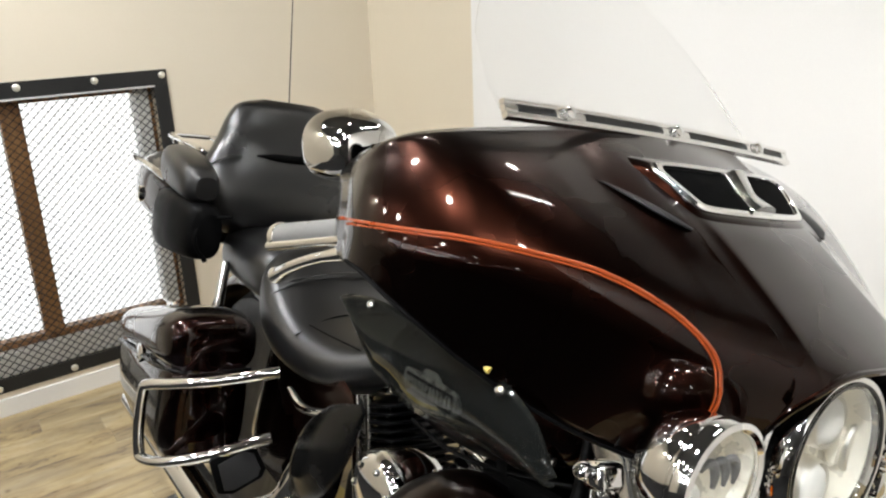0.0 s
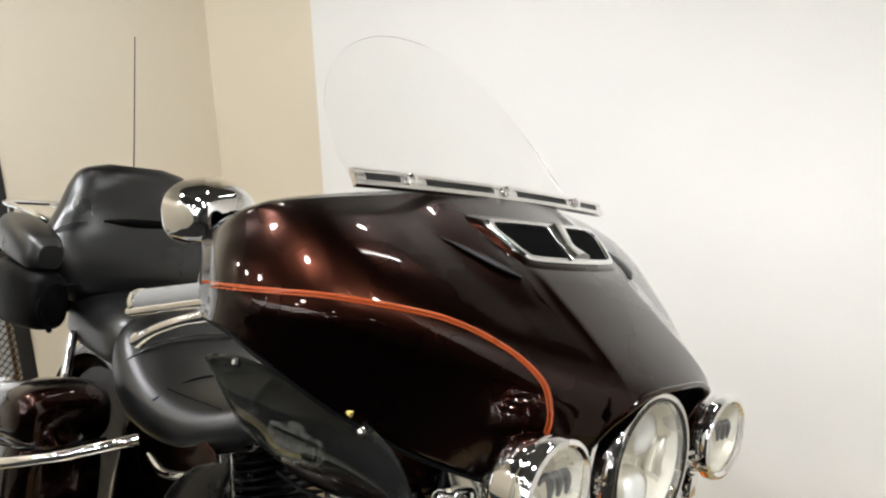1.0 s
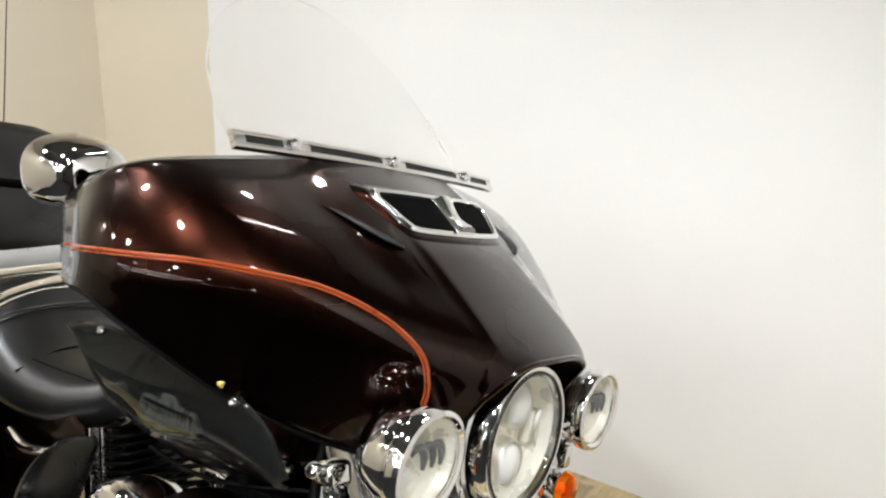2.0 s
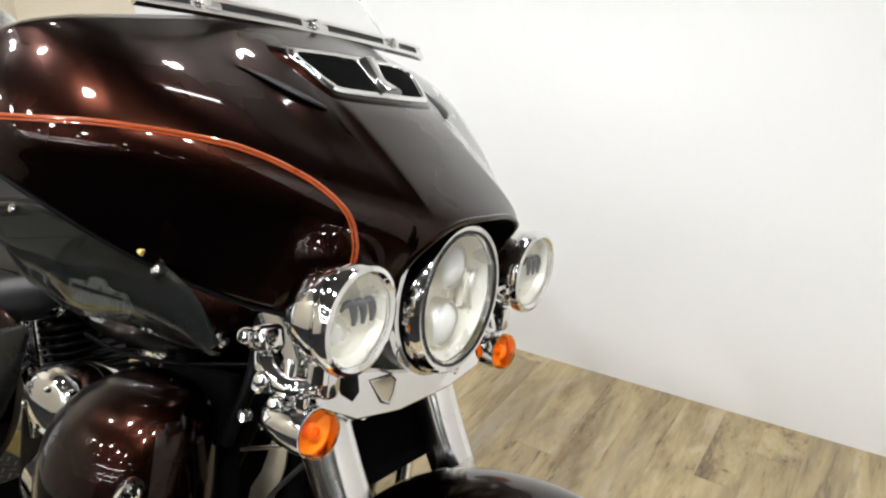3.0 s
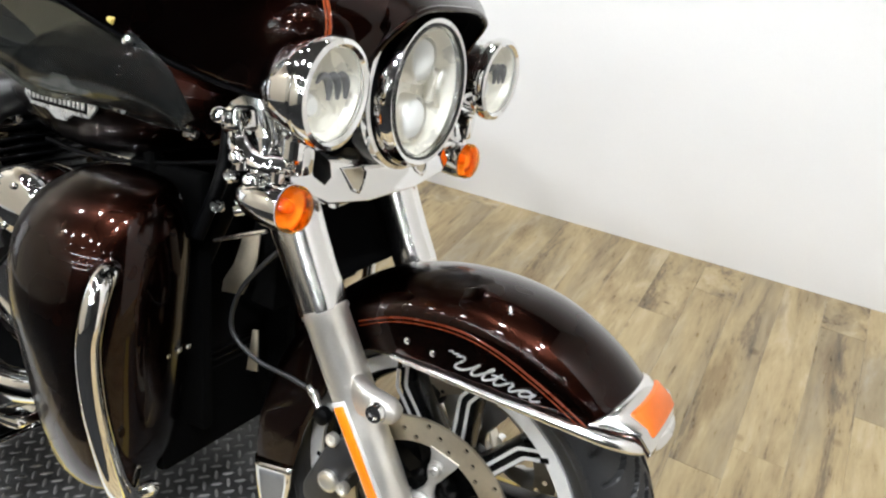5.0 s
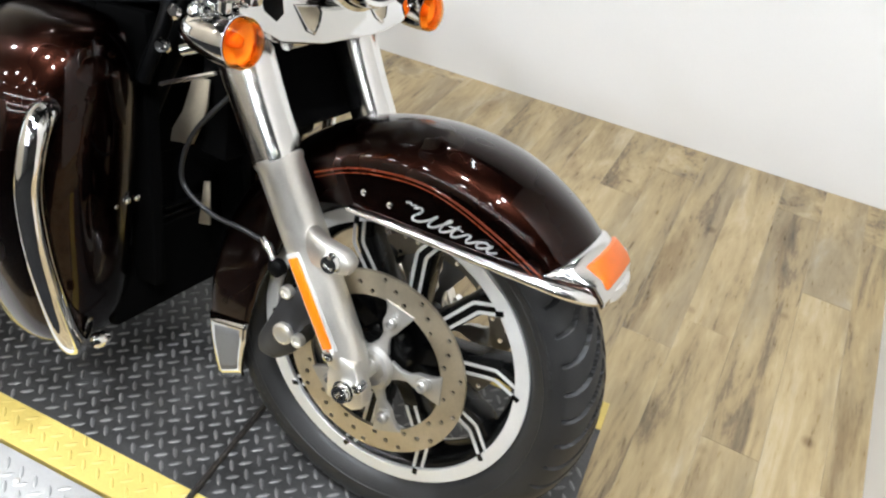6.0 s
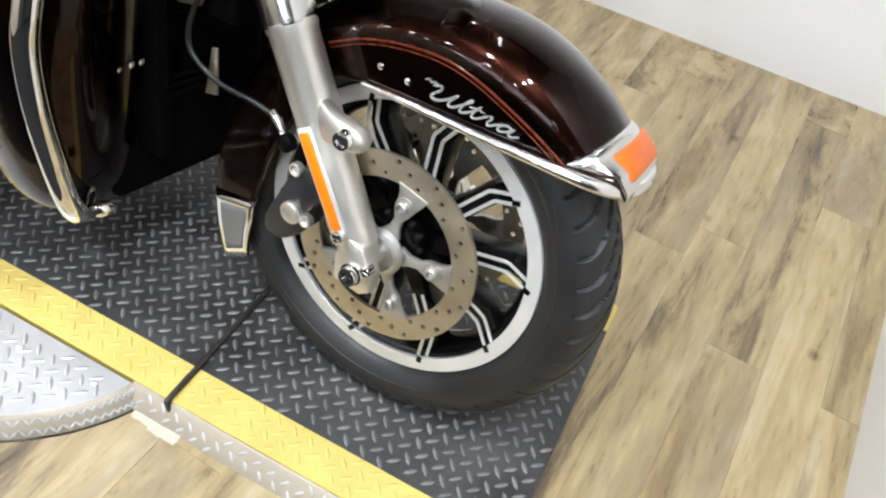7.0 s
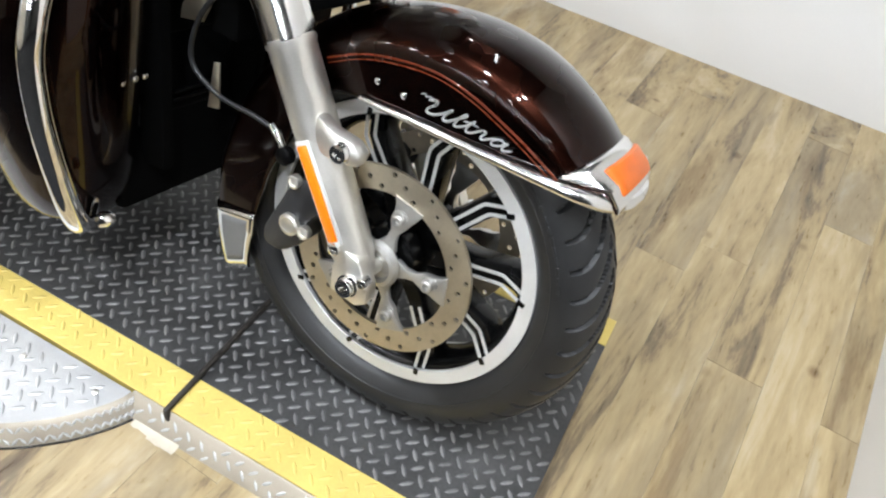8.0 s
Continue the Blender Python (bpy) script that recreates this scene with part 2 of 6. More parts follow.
def lathe_data(profile, origin=(0, 0, 0), axis=(0, 0, 1), n=48, squash=(1, 1)):
    """Turns (radius, height) pairs about an axis."""
    m = Matrix.Translation(origin) @ frame_of(axis)
    verts = []
    for r, h in profile:
        for a in np.linspace(0, 2 * np.pi, n, endpoint=False):
            verts.append(m @ Vector((r * np.cos(a) * squash[0], r * np.sin(a) * squash[1], h)))
    faces = grid_faces(len(profile), n, False, True)
    return verts, faces


def lathe(name, profile, material, parent=None, label="", origin=(0, 0, 0), axis=(0, 0, 1), n=48, squash=(1, 1), ring=False, caps=True):
    v, q = lathe_data(profile + ([profile[0]] if ring else []), origin, axis, n, squash)
    if caps and not ring:
        k = len(profile)
        q += [tuple(range(n)), tuple(range((k - 1) * n, k * n))]
    ob = mesh_object(name, v, q, material, parent, label)
    return ob


def box_bm(size, loc=(0, 0, 0), rot=None, bevel=0.0, segments=2, bm=None):
    made = bmesh.new()
    bmesh.ops.create_cube(made, size=1)
    bmesh.ops.scale(made, vec=size, verts=made.verts)
    if bevel:
        bmesh.ops.bevel(made, geom=made.edges[:], offset=bevel, segments=segments, profile=0.5, affect="EDGES")
    m = Matrix.Translation(loc) @ (rot.to_4x4() if rot is not None else Matrix())
    bmesh.ops.transform(made, matrix=m, verts=made.verts)
    if bm is None:
        return made
    me = bpy.data.meshes.new("scrap")
    made.to_mesh(me)
    made.free()
    bm.from_mesh(me)
    bpy.data.meshes.remove(me)
    return bm


def box(name, size, loc, material, parent=None, label="", rot=(0, 0, 0), bevel=0.004, segments=2):
    e = Euler([radians(a) for a in rot]).to_matrix()
    return part(name, box_bm(size, loc, e, bevel, segments), material, parent, label)


def prism(name, outline, thickness, m, material, parent=None, label="", bevel=0.0):
    """A flat outline (x, y) raised by a thickness along z, laid by the pose m."""
    bm = bmesh.new()
    low = [bm.verts.new((x, y, 0)) for x, y in outline]
    f = bm.faces.new(low)
    ext = bmesh.ops.extrude_face_region(bm, geom=[f])
    bmesh.ops.translate(bm, vec=(0, 0, thickness), verts=[v for v in ext["geom"] if isinstance(v, bmesh.types.BMVert)])
    if bevel:
        bmesh.ops.bevel(bm, geom=bm.edges[:], offset=bevel, segments=2, profile=0.5, affect="EDGES")
    bmesh.ops.transform(bm, matrix=m, verts=bm.verts)
    return part(name, bm, material, parent, label)


def loft(name, sections, material, parent=None, label="", n=36, steps=40, power=2.6):
    """Closed skin through sections (centre, half-vector a, half-vector b), each a rounded box."""
    s = np.array([np.concatenate([c, a, b]) for c, a, b in sections], float)
    s = catmull(s, steps)
    verts = []
    for row in s:
        c, a, b = row[:3], row[3:6], row[6:9]
        for t in np.linspace(0, 2 * np.pi, n, endpoint=False):
            ct, st = np.cos(t), np.sin(t)
            verts.append(c + a * np.sign(ct) * abs(ct) ** (2 / power) + b * np.sign(st) * abs(st) ** (2 / power))
    faces = grid_faces(steps, n, False, True) + [tuple(range(n)), tuple(range((steps - 1) * n, steps * n))]
    return mesh_object(name, verts, faces, material, parent, label)


def thicken(ob, t, offset=-1.0):
    mod = ob.modifiers.new("thickness", "SOLIDIFY")
    mod.thickness, mod.offset = t, offset
    return ob


# ---- room ----
BACK_A, BACK_D = radians(94.41), 1.528
LEFT_A, LEFT_D = radians(5.07), -2.8126
RIGHT_X = 0.80


def back_y(x, off=0.0):
    return (BACK_D + off - math.cos(BACK_A) * x) / math.sin(BACK_A)


def left_x(y, off=0.0):
    return (LEFT_D + off - math.sin(LEFT_A) * y) / math.cos(LEFT_A)


def wall_slab(name, a, b, t, z0, z1, label, holes=(), material=None):
    """A wall from a to b (plan), its thickness t to the left of that way, with openings (from, to, low, high) along it."""
    a, b = Vector((*a, 0)), Vector((*b, 0))
    way = (b - a).normalized()
    n = Vector((-way.y, way.x, 0))
    length = (b - a).length
    bm = bmesh.new()
    xs = sorted({0.0, length, *[h[0] for h in holes], *[h[1] for h in holes]})
    zs = sorted({z0, z1, *[h[2] for h in holes], *[h[3] for h in holes]})
    cells = {}
    for side in (0, 1):
        for x in xs:
            for z in zs:
                cells[side, x, z] = bm.verts.new(a + way * x + n * t * side + Vector((0, 0, z)))
    solid = {(i, j): not any(h[0] <= xs[i] < h[1] and h[2] <= zs[j] < h[3] for h in holes) for i in range(len(xs) - 1) for j in range(len(zs) - 1)}
    for (i, j), full in solid.items():
        if not full:
            continue
        x0, x1, w0, w1 = xs[i], xs[i + 1], zs[j], zs[j + 1]
        for s in (0, 1):
            bm.faces.new([cells[s, x0, w0], cells[s, x1, w0], cells[s, x1, w1], cells[s, x0, w1]])
        for (di, dj), e in (((-1, 0), ((x0, w0), (x0, w1))), ((1, 0), ((x1, w0), (x1, w1))), ((0, -1), ((x0, w0), (x1, w0))), ((0, 1), ((x0, w1), (x1, w1)))):
            if not solid.get((i + di, j + dj), False):
                (p, q), (r, s_) = e
                bm.faces.new([cells[0, p, q], cells[0, r, s_], cells[1, r, s_], cells[1, p, q]])
    ob = part(name, bm, material or WALL, None, "", False)
    return tagged(ob, label, "wall", "", "structure")


BACK_Y0 = -8.2
wall_slab("wall_north", (RIGHT_X + 0.15, back_y(RIGHT_X + 0.15)), (-2.40, back_y(-2.40)), -0.16, FLOOR_Z, CEIL_Z, "white painted plaster wall, blank, meeting the plank floor")
wall_slab("wall_north_west", (-2.40, back_y(-2.40)), (-2.95, 1.150), -0.14, FLOOR_Z, CEIL_Z, "beige slanting strip of wall in the corner, its shade put into the colour", (), BEIGE_SHADED)
LA = Vector((left_x(1.45), 1.45))
LB = Vector((left_x(BACK_Y0), BACK_Y0))
LWAY = (LB - LA).normalized()


def along_left(y):
    return (Vector((left_x(y), y)) - LA).dot(LWAY)


WIN_Y1, WIN_Y0, WIN_Z0, WIN_Z1 = 0.17, -1.05, 0.11, 1.115
wall_slab("wall_west", LA, LB, -0.2, FLOOR_Z, CEIL_Z, "beige painted wall with a barred window low in it", [(along_left(WIN_Y1), along_left(WIN_Y0), WIN_Z0, WIN_Z1)], BEIGE)
wall_slab("wall_east", (RIGHT_X + 0.02, -0.5), (0.775, 1.75), -0.15, FLOOR_Z, CEIL_Z, "white painted wall beside the motorcycle lift")
# these walls and the ceiling are unseen; their tones are set for reflections
wall_slab("wall_south_east", (4.0, -0.5), (RIGHT_X + 0.17, -0.5), -0.15, FLOOR_Z, CEIL_Z, "unseen white wall round the corner, added for the fairing's grey reflection")
wall_slab("wall_far_east", (4.0, BACK_Y0), (4.0, -0.5), -0.15, FLOOR_Z, CEIL_Z, "plain unseen wall closing the showroom, charcoal for dark reflections", (), DARK_WALL)
wall_slab("wall_south", (LB.x - 0.2, BACK_Y0), (4.15, BACK_Y0), -0.15, FLOOR_Z, CEIL_Z, "plain unseen wall closing the showroom, charcoal for dark reflections", (), DARK_WALL)
box("ceiling", (7.4, 10.6, 0.1), (0.5, -3.25, CEIL_Z + 0.05), CEILING, None, "", bevel=0)
tagged(bpy.data.objects["ceiling"], "plain unseen ceiling, dark grey for dark reflections", "ceiling", "", "structure")

# ---- lamps of the room ----
TUBE_GLOW = glowing("tube_glow", (0.97, 1.0, 1.0), 110.0)
BULB_GLOW = glowing("bulb_glow", (1.0, 0.95, 0.88), 170.0)


def tube_light(x, y, z, length, turn=0):
    t = thing("ceiling_tube_light", "white fluorescent tube light hanging under the ceiling", "lamp", pose(x, y, z, 0, 0, turn), "tube lights")
    tube("tube_bulb", [(-length / 2, 0, -0.03), (length / 2, 0, -0.03)], 0.009, TUBE_GLOW, t, "glowing tube")
    box("housing", (length + 0.04, 0.08, 0.05), (0, 0, 0.025), WHITE, t, "", bevel=0.005)
    for s in (-1, 1):
        box("end_cap", (0.02, 0.05, 0.06), (s * (length / 2 + 0.005), 0, -0.02), WHITE, t, "", bevel=0.003)
        tube("hanger", [(s * length * 0.4, 0, 0.05), (s * length * 0.4, 0, CEIL_Z - z)], 0.004, ALLOY, t)


def spot_light(x, y, z, watts, aim, spread):
    t = thing("ceiling_spot", "small round warm white spot lamp on a ceiling track", "lamp", pose(x, y, z), "track spots")
    lathe("can", [(0.03, 0.1), (0.062, 0.08), (0.072, 0.0), (0.066, 0.0), (0.064, 0.03)], WHITE, t, "", n=24)
    lathe("bulb", [(0.004, -0.010), (0.04, -0.004), (0.060, 0.010), (0.062, 0.022)], BULB_GLOW, t, "glowing bulb", n=24)
    data = bpy.data.lights.new("spot_glow", "SPOT")
    data.energy, data.shadow_soft_size, data.color = watts, 0.035, (0.955, 1.0, 1.04)
    data.spot_size, data.spot_blend = radians(spread), 0.7
    new("spot_glow", data).matrix_world = look((x, y, z - 0.045), aim)
    tube("stem", [(0, 0, 0.09), (0, 0, CEIL_Z - z)], 0.008, WHITE, t)


for i in range(3):
    tube_light(-0.4, -4.0 - 1.5 * i, 2.60, 3.4)
tube_light(-0.31, 0.68, 2.55, 0.55, 100)
SPOTS = [  # x, y, watts, aim, spread
    (0.52, -0.50, 34, (0.45, 0.5, 0.3), 100), (0.42, -1.00, 80, (0.46, -0.15, 0.0), 112), (-0.35, -0.75, 64, (-0.4, 0.4, 0.3), 99),
    (-1.15, -0.60, 58, (-1.5, 0.5, 0.3), 120), (-2.00, -0.70, 74, (-2.4, 0.4, 0.45), 124), (0.10, -2.20, 11, (0.0, 0.3, 0.6), 72),
    (-0.60, -2.10, 11, (-0.6, 0.3, 0.6), 72), (-1.25, -1.90, 11, (-1.2, 0.3, 0.6), 72), (-1.95, -2.10, 12, (-1.8, 0.3, 0.6), 72), (-2.55, -2.00, 12, (-2.2, 0.3, 0.6), 72)]
for x, y, w, aim, spread in SPOTS:
    spot_light(x, y, 2.50, w, aim, spread)


def down_light(x, y):
    t = thing("recessed_bulb", "small round white bulb in a row under the showroom ceiling", "lamp", pose(x, y, 2.80), "showroom bulbs")
    lathe("can", [(0.03, 0.1), (0.050, 0.08), (0.056, 0.0), (0.050, 0.0), (0.048, 0.03)], WHITE, t, "", n=16)
    lathe("bulb", [(0.004, -0.010), (0.03, -0.004), (0.044, 0.010), (0.046, 0.022)], BULB_GLOW, t, "glowing bulb", n=16)
    tube("stem", [(0, 0, 0.09), (0, 0, 0.15)], 0.008, WHITE, t)


for i in range(5):
    for j in range(4):
        down_light(-2.3 + 1.25 * i + 0.2 * (j % 2), -3.3 - 1.1 * j)


def wall_washer(x, y):
    t = thing("ceiling_spot", "small deep round lamp over the motorcycle", "lamp", pose(x, y, 2.55), "wall washers")
    lathe("can", [(0.03, 0.1), (0.056, 0.08), (0.058, -0.006), (0.053, -0.006), (0.051, 0.03)], SATIN_BLACK, t, "", n=20)
    lathe("bulb", [(0.004, -0.010), (0.024, -0.004), (0.040, 0.010), (0.042, 0.022)], BULB_GLOW, t, "glowing bulb", n=16)
    tube("stem", [(0, 0, 0.09), (0, 0, CEIL_Z - 2.55)], 0.008, SATIN_BLACK, t)


for x, y in ((-0.87, 1.13), (-1.45, 0.25)):
    wall_washer(x, y)

# ---- motorcycle ----
bike = thing("touring_motorcycle", "dark brown touring motorcycle with chrome trim leaning on its stand", "motorcycle", pose(0, 0, 0, LEAN, 0, 0))

AX = 0.317  # height of the front axle


def mirrored(points):
    return [(x, -y, z) for x, y, z in points]


# -- front wheel
def tyre_data():
    prof = catmull([(0.228, -0.040), (0.240, -0.056), (0.262, -0.066), (0.284, -0.063), (0.303, -0.050), (0.316, -0.028), (0.322, 0.0), (0.316, 0.028), (0.303, 0.050), (0.284, 0.063), (0.262, 0.066), (0.240, 0.056), (0.228, 0.040)], 97)
    n = 1300
    verts = []
    for i in range(n):
        a = 2 * np.pi * i / n
        for r, y in prof:
            cut = 0.0
            u = abs(y) / 0.060
            if r > 0.276 and 0.03 < u < 1.05:
                # grooves leave the shoulder sideways and sweep forward to the crown
                sweep = 0.080 * max(0.0, 1 - u) ** 1.6
                slope = 0.080 * 1.6 * max(0.0, 1 - u) ** 0.6 / 0.060
                k = ((a * 0.317 - sweep) / 0.0474 + (0 if y < 0 else 0.5)) % 1.0
                d = min(k, 1 - k) * 0.0474 / math.sqrt(1 + slope * slope)
                if d < 0.0036:
                    cut = 0.0105 * min(1, (0.0036 - d) / 0.0008) * min(1, (1.05 - u) / 0.08)
            rr = r - cut
            verts.append((rr * np.cos(a), y, AX + rr * np.sin(a)))
    return verts, grid_faces(n, len(prof), True, False)


wheel = lathe("front_wheel", [(0.224, -0.042), (0.212, -0.040), (0.200, -0.030), (0.192, -0.012), (0.192, 0.012), (0.200, 0.030), (0.212, 0.040), (0.224, 0.042)], BLACK, bike, "black alloy wheel with machined rim and ten spokes", (0, 0, AX), (0, -1, 0), 96, ring=True)
v, q = tyre_data()
mesh_object("tyre", v, q, RUBBER, wheel, "black rubber tyre with curved tread grooves")
for s in (-1, 1):
    lathe("rim_lip", [(0.230, 0.040), (0.2305, 0.0470), (0.2295, 0.0485), (0.2090, 0.0480), (0.2078, 0.0470), (0.2085, 0.040)], BRIGHT_ALLOY, wheel, "machined silver rim lip", (0, 0, AX), (0, s, 0), 120, ring=True)
    for k in range(3):
        r = 0.244 + 0.006 * k
        lathe("sidewall_rib", [(r, 0.0575 + 0.0032 * k), (r + 0.0015, 0.0595 + 0.0032 * k), (r + 0.003, 0.0590 + 0.0032 * k)], RUBBER, wheel, "", (0, 0, AX), (0, s, 0), 96, ring=True)
# raised dashes of worn lettering on the sidewall
for k in range(26):
    a0 = radians(20 + 3.1 * k) if k < 13 else radians(200 + 3.1 * (k - 13))
    box("sidewall_mark", (0.011, 0.002, 0.003 + 0.001 * (k % 3)), (0.268 * math.cos(a0), -0.0665, AX + 0.268 * math.sin(a0)), RUBBER, wheel, "", (0, -math.degrees(a0) + 90, 0), 0.0005, 1)
lathe("hub", [(0.030, -0.075), (0.046, -0.070), (0.050, -0.050), (0.040, -0.030), (0.036, 0.0), (0.040, 0.030), (0.050, 0.050), (0.046, 0.070), (0.030, 0.075)], BLACK, wheel, "", (0, 0, AX), (0, 1, 0), 48)

def strip_bm(path, half, y0, lift):
    """A thin raised strip along a path of (radius, side) pairs."""
    bm = bmesh.new()
    p = np.array(path)
    tn = np.gradient(p, axis=0)
    nn = np.stack([-tn[:, 1], tn[:, 0]], 1) / np.linalg.norm(tn, axis=1)[:, None]
    rows = []
    for (x, z), (a, b) in zip(p, nn):
        y = y0 - (x - 0.104) * 0.1
        rows.append([bm.verts.new((x + a * h, y - d, z + b * h)) for h, d in ((-half, 0.0), (-half, lift), (half, lift), (half, 0.0))])
    for r0, r1 in zip(rows, rows[1:]):
        for k in range(4):
            bm.faces.new((r0[k], r0[(k + 1) % 4], r1[(k + 1) % 4], r1[k]))
    bm.faces.new(rows[0])
    bm.faces.new(rows[-1])
    return bm


def spoke_path(off):
    """Outward along the spoke, then bent sideways into the rim."""
    return catmull([(0.104, off + 0.0055), (0.138, off + 0.0110), (0.165, off + 0.0155), (0.173, off + 0.0158), (0.182, off + 0.0125), (0.197, off + 0.0060), (0.2085, off + 0.0010)], 26)


def spoke_body():
    bm = bmesh.new()
    ring = []
    for x, zc, hw, hy in ((0.040, 0.0, 0.020, 0.030), (0.10, 0.006, 0.016, 0.026), (0.15, 0.0130, 0.0150, 0.022), (0.172, 0.0152, 0.0155, 0.022), (0.189, 0.0095, 0.0155, 0.022), (0.207, 0.001, 0.016, 0.024)):
        ring.append([bm.verts.new((x, y * hy, zc + z * hw)) for y, z in ((-1, -0.75), (-1, 0.75), (-0.7, 1), (0.7, 1), (1, 0.75), (1, -0.75), (0.7, -1), (-0.7, -1))])
    for r0, r1 in zip(ring, ring[1:]):
        for k in range(8):
            bm.faces.new((r0[k], r0[(k + 1) % 8], r1[(k + 1) % 8], r1[k]))
    bm.faces.new(ring[0])
    bm.faces.new(ring[-1])
    return bm


spoke = part("spoke", spoke_body(), BLACK, wheel)
edges_ = [part("spoke_edge", strip_bm(spoke_path(o), 0.0026, -0.0270, 0.0014), BRIGHT_ALLOY, wheel, "machined silver spoke edge", False) for o in (0.0078, -0.0078)]
slot = part("rim_notch", box_bm((0.0125, 0.0024, 0.0085), (0, 0, 0), None, 0.0011, 1), BLACK, wheel)
for k in range(10):
    a = radians(8.3 + 36 * k)
    m = Matrix.Translation((0, 0, AX)) @ Matrix.Rotation(-a, 4, "Y")
    at_rim = m @ Matrix.Translation((0.2105, -0.0482, 0.0)) @ Matrix.Rotation(radians(24), 4, "Y")
    for ob, place in ((spoke, m), (edges_[0], m), (edges_[1], m), (slot, at_rim)):
        if k:
            twin = new(ob.name.split(".")[0], ob.data)
            twin.parent = wheel
            if ob in edges_:
                twin["label"] = "machined silver spoke edge"
            ob = twin
        ob.matrix_local = place


def rotor_bm(y):
    bm = bmesh.new()
    edges = []

    def circle(r, cx, cz, n):
        vs = [bm.verts.new((cx + r * math.cos(2 * math.pi * i / n), y, cz + r * math.sin(2 * math.pi * i / n))) for i in range(n)]
        for i in range(n):
            edges.append(bm.edges.new((vs[i], vs[(i + 1) % n])))
    circle(0.150, 0, AX, 96)
    circle(0.112, 0, AX, 72)
    for i in range(42):
        a = 2 * math.pi * i / 42
        r = (0.119, 0.131, 0.142)[i % 3]
        circle(0.0042, r * math.cos(a), AX + r * math.sin(a), 8)
    bmesh.ops.triangle_fill(bm, use_beauty=True, use_dissolve=False, edges=edges)
    ext = bmesh.ops.extrude_face_region(bm, geom=bm.faces[:])
    bmesh.ops.translate(bm, vec=(0, 0.0055, 0), verts=[g for g in ext["geom"] if isinstance(g, bmesh.types.BMVert)])
    return bm


for s in (-1, 1):
    rot = part("brake_rotor", rotor_bm(-0.0875 if s < 0 else 0.082), ROTOR, wheel, "drilled steel brake rotor", False)
    for k in range(5):
        a = radians(7.4 + 72 * k)
        m = Matrix.Translation((0, s * 0.086, AX)) @ Matrix.Rotation(-a, 4, "Y") @ Matrix.Rotation(radians(90), 4, "X")
        arm = [(0.030, -0.016), (0.046, -0.009), (0.060, -0.007), (0.072, -0.013), (0.088, -0.018), (0.100, -0.023), (0.1135, -0.027), (0.1135, 0.023), (0.104, 0.017), (0.094, 0.014), (0.076, 0.013), (0.062, 0.006), (0.046, 0.007), (0.030, 0.016)]
        prism("rotor_arm", arm, 0.008, m @ Matrix.Translation((0, 0, -0.004)), CARRIER, wheel, "grey alloy rotor arm", 0.0012)
        c = (0.086 * math.cos(a), s * 0.088, AX + 0.086 * math.sin(a))
        lathe("rotor_bolt", [(0.0135, -0.002), (0.0135, 0.004), (0.0095, 0.0045), (0.0095, 0.012), (0.0075, 0.014), (0.0050, 0.014), (0.0045, 0.008), (0.0005, 0.008)], CARRIER, wheel, "", c, (0, s, 0), 20)
    lathe("bearing_ring", [(0.022, 0.0), (0.034, 0.002), (0.038, 0.010), (0.034, 0.018), (0.028, 0.020), (0.024, 0.012)], CARRIER, wheel, "", (0, s * 0.085, AX), (0, s, 0), 40)
tube("axle", [(0, -0.14, AX), (0, 0.14, AX)], 0.0125, ALLOY, wheel)

# -- fork: each leg a slider, a chrome cover and its fittings
FORK = Vector((-0.646, 0, 1.0)).normalized()


def fork_at(z, y):
    return Vector((-0.014 - 0.646 * (z - 0.321), y, z))


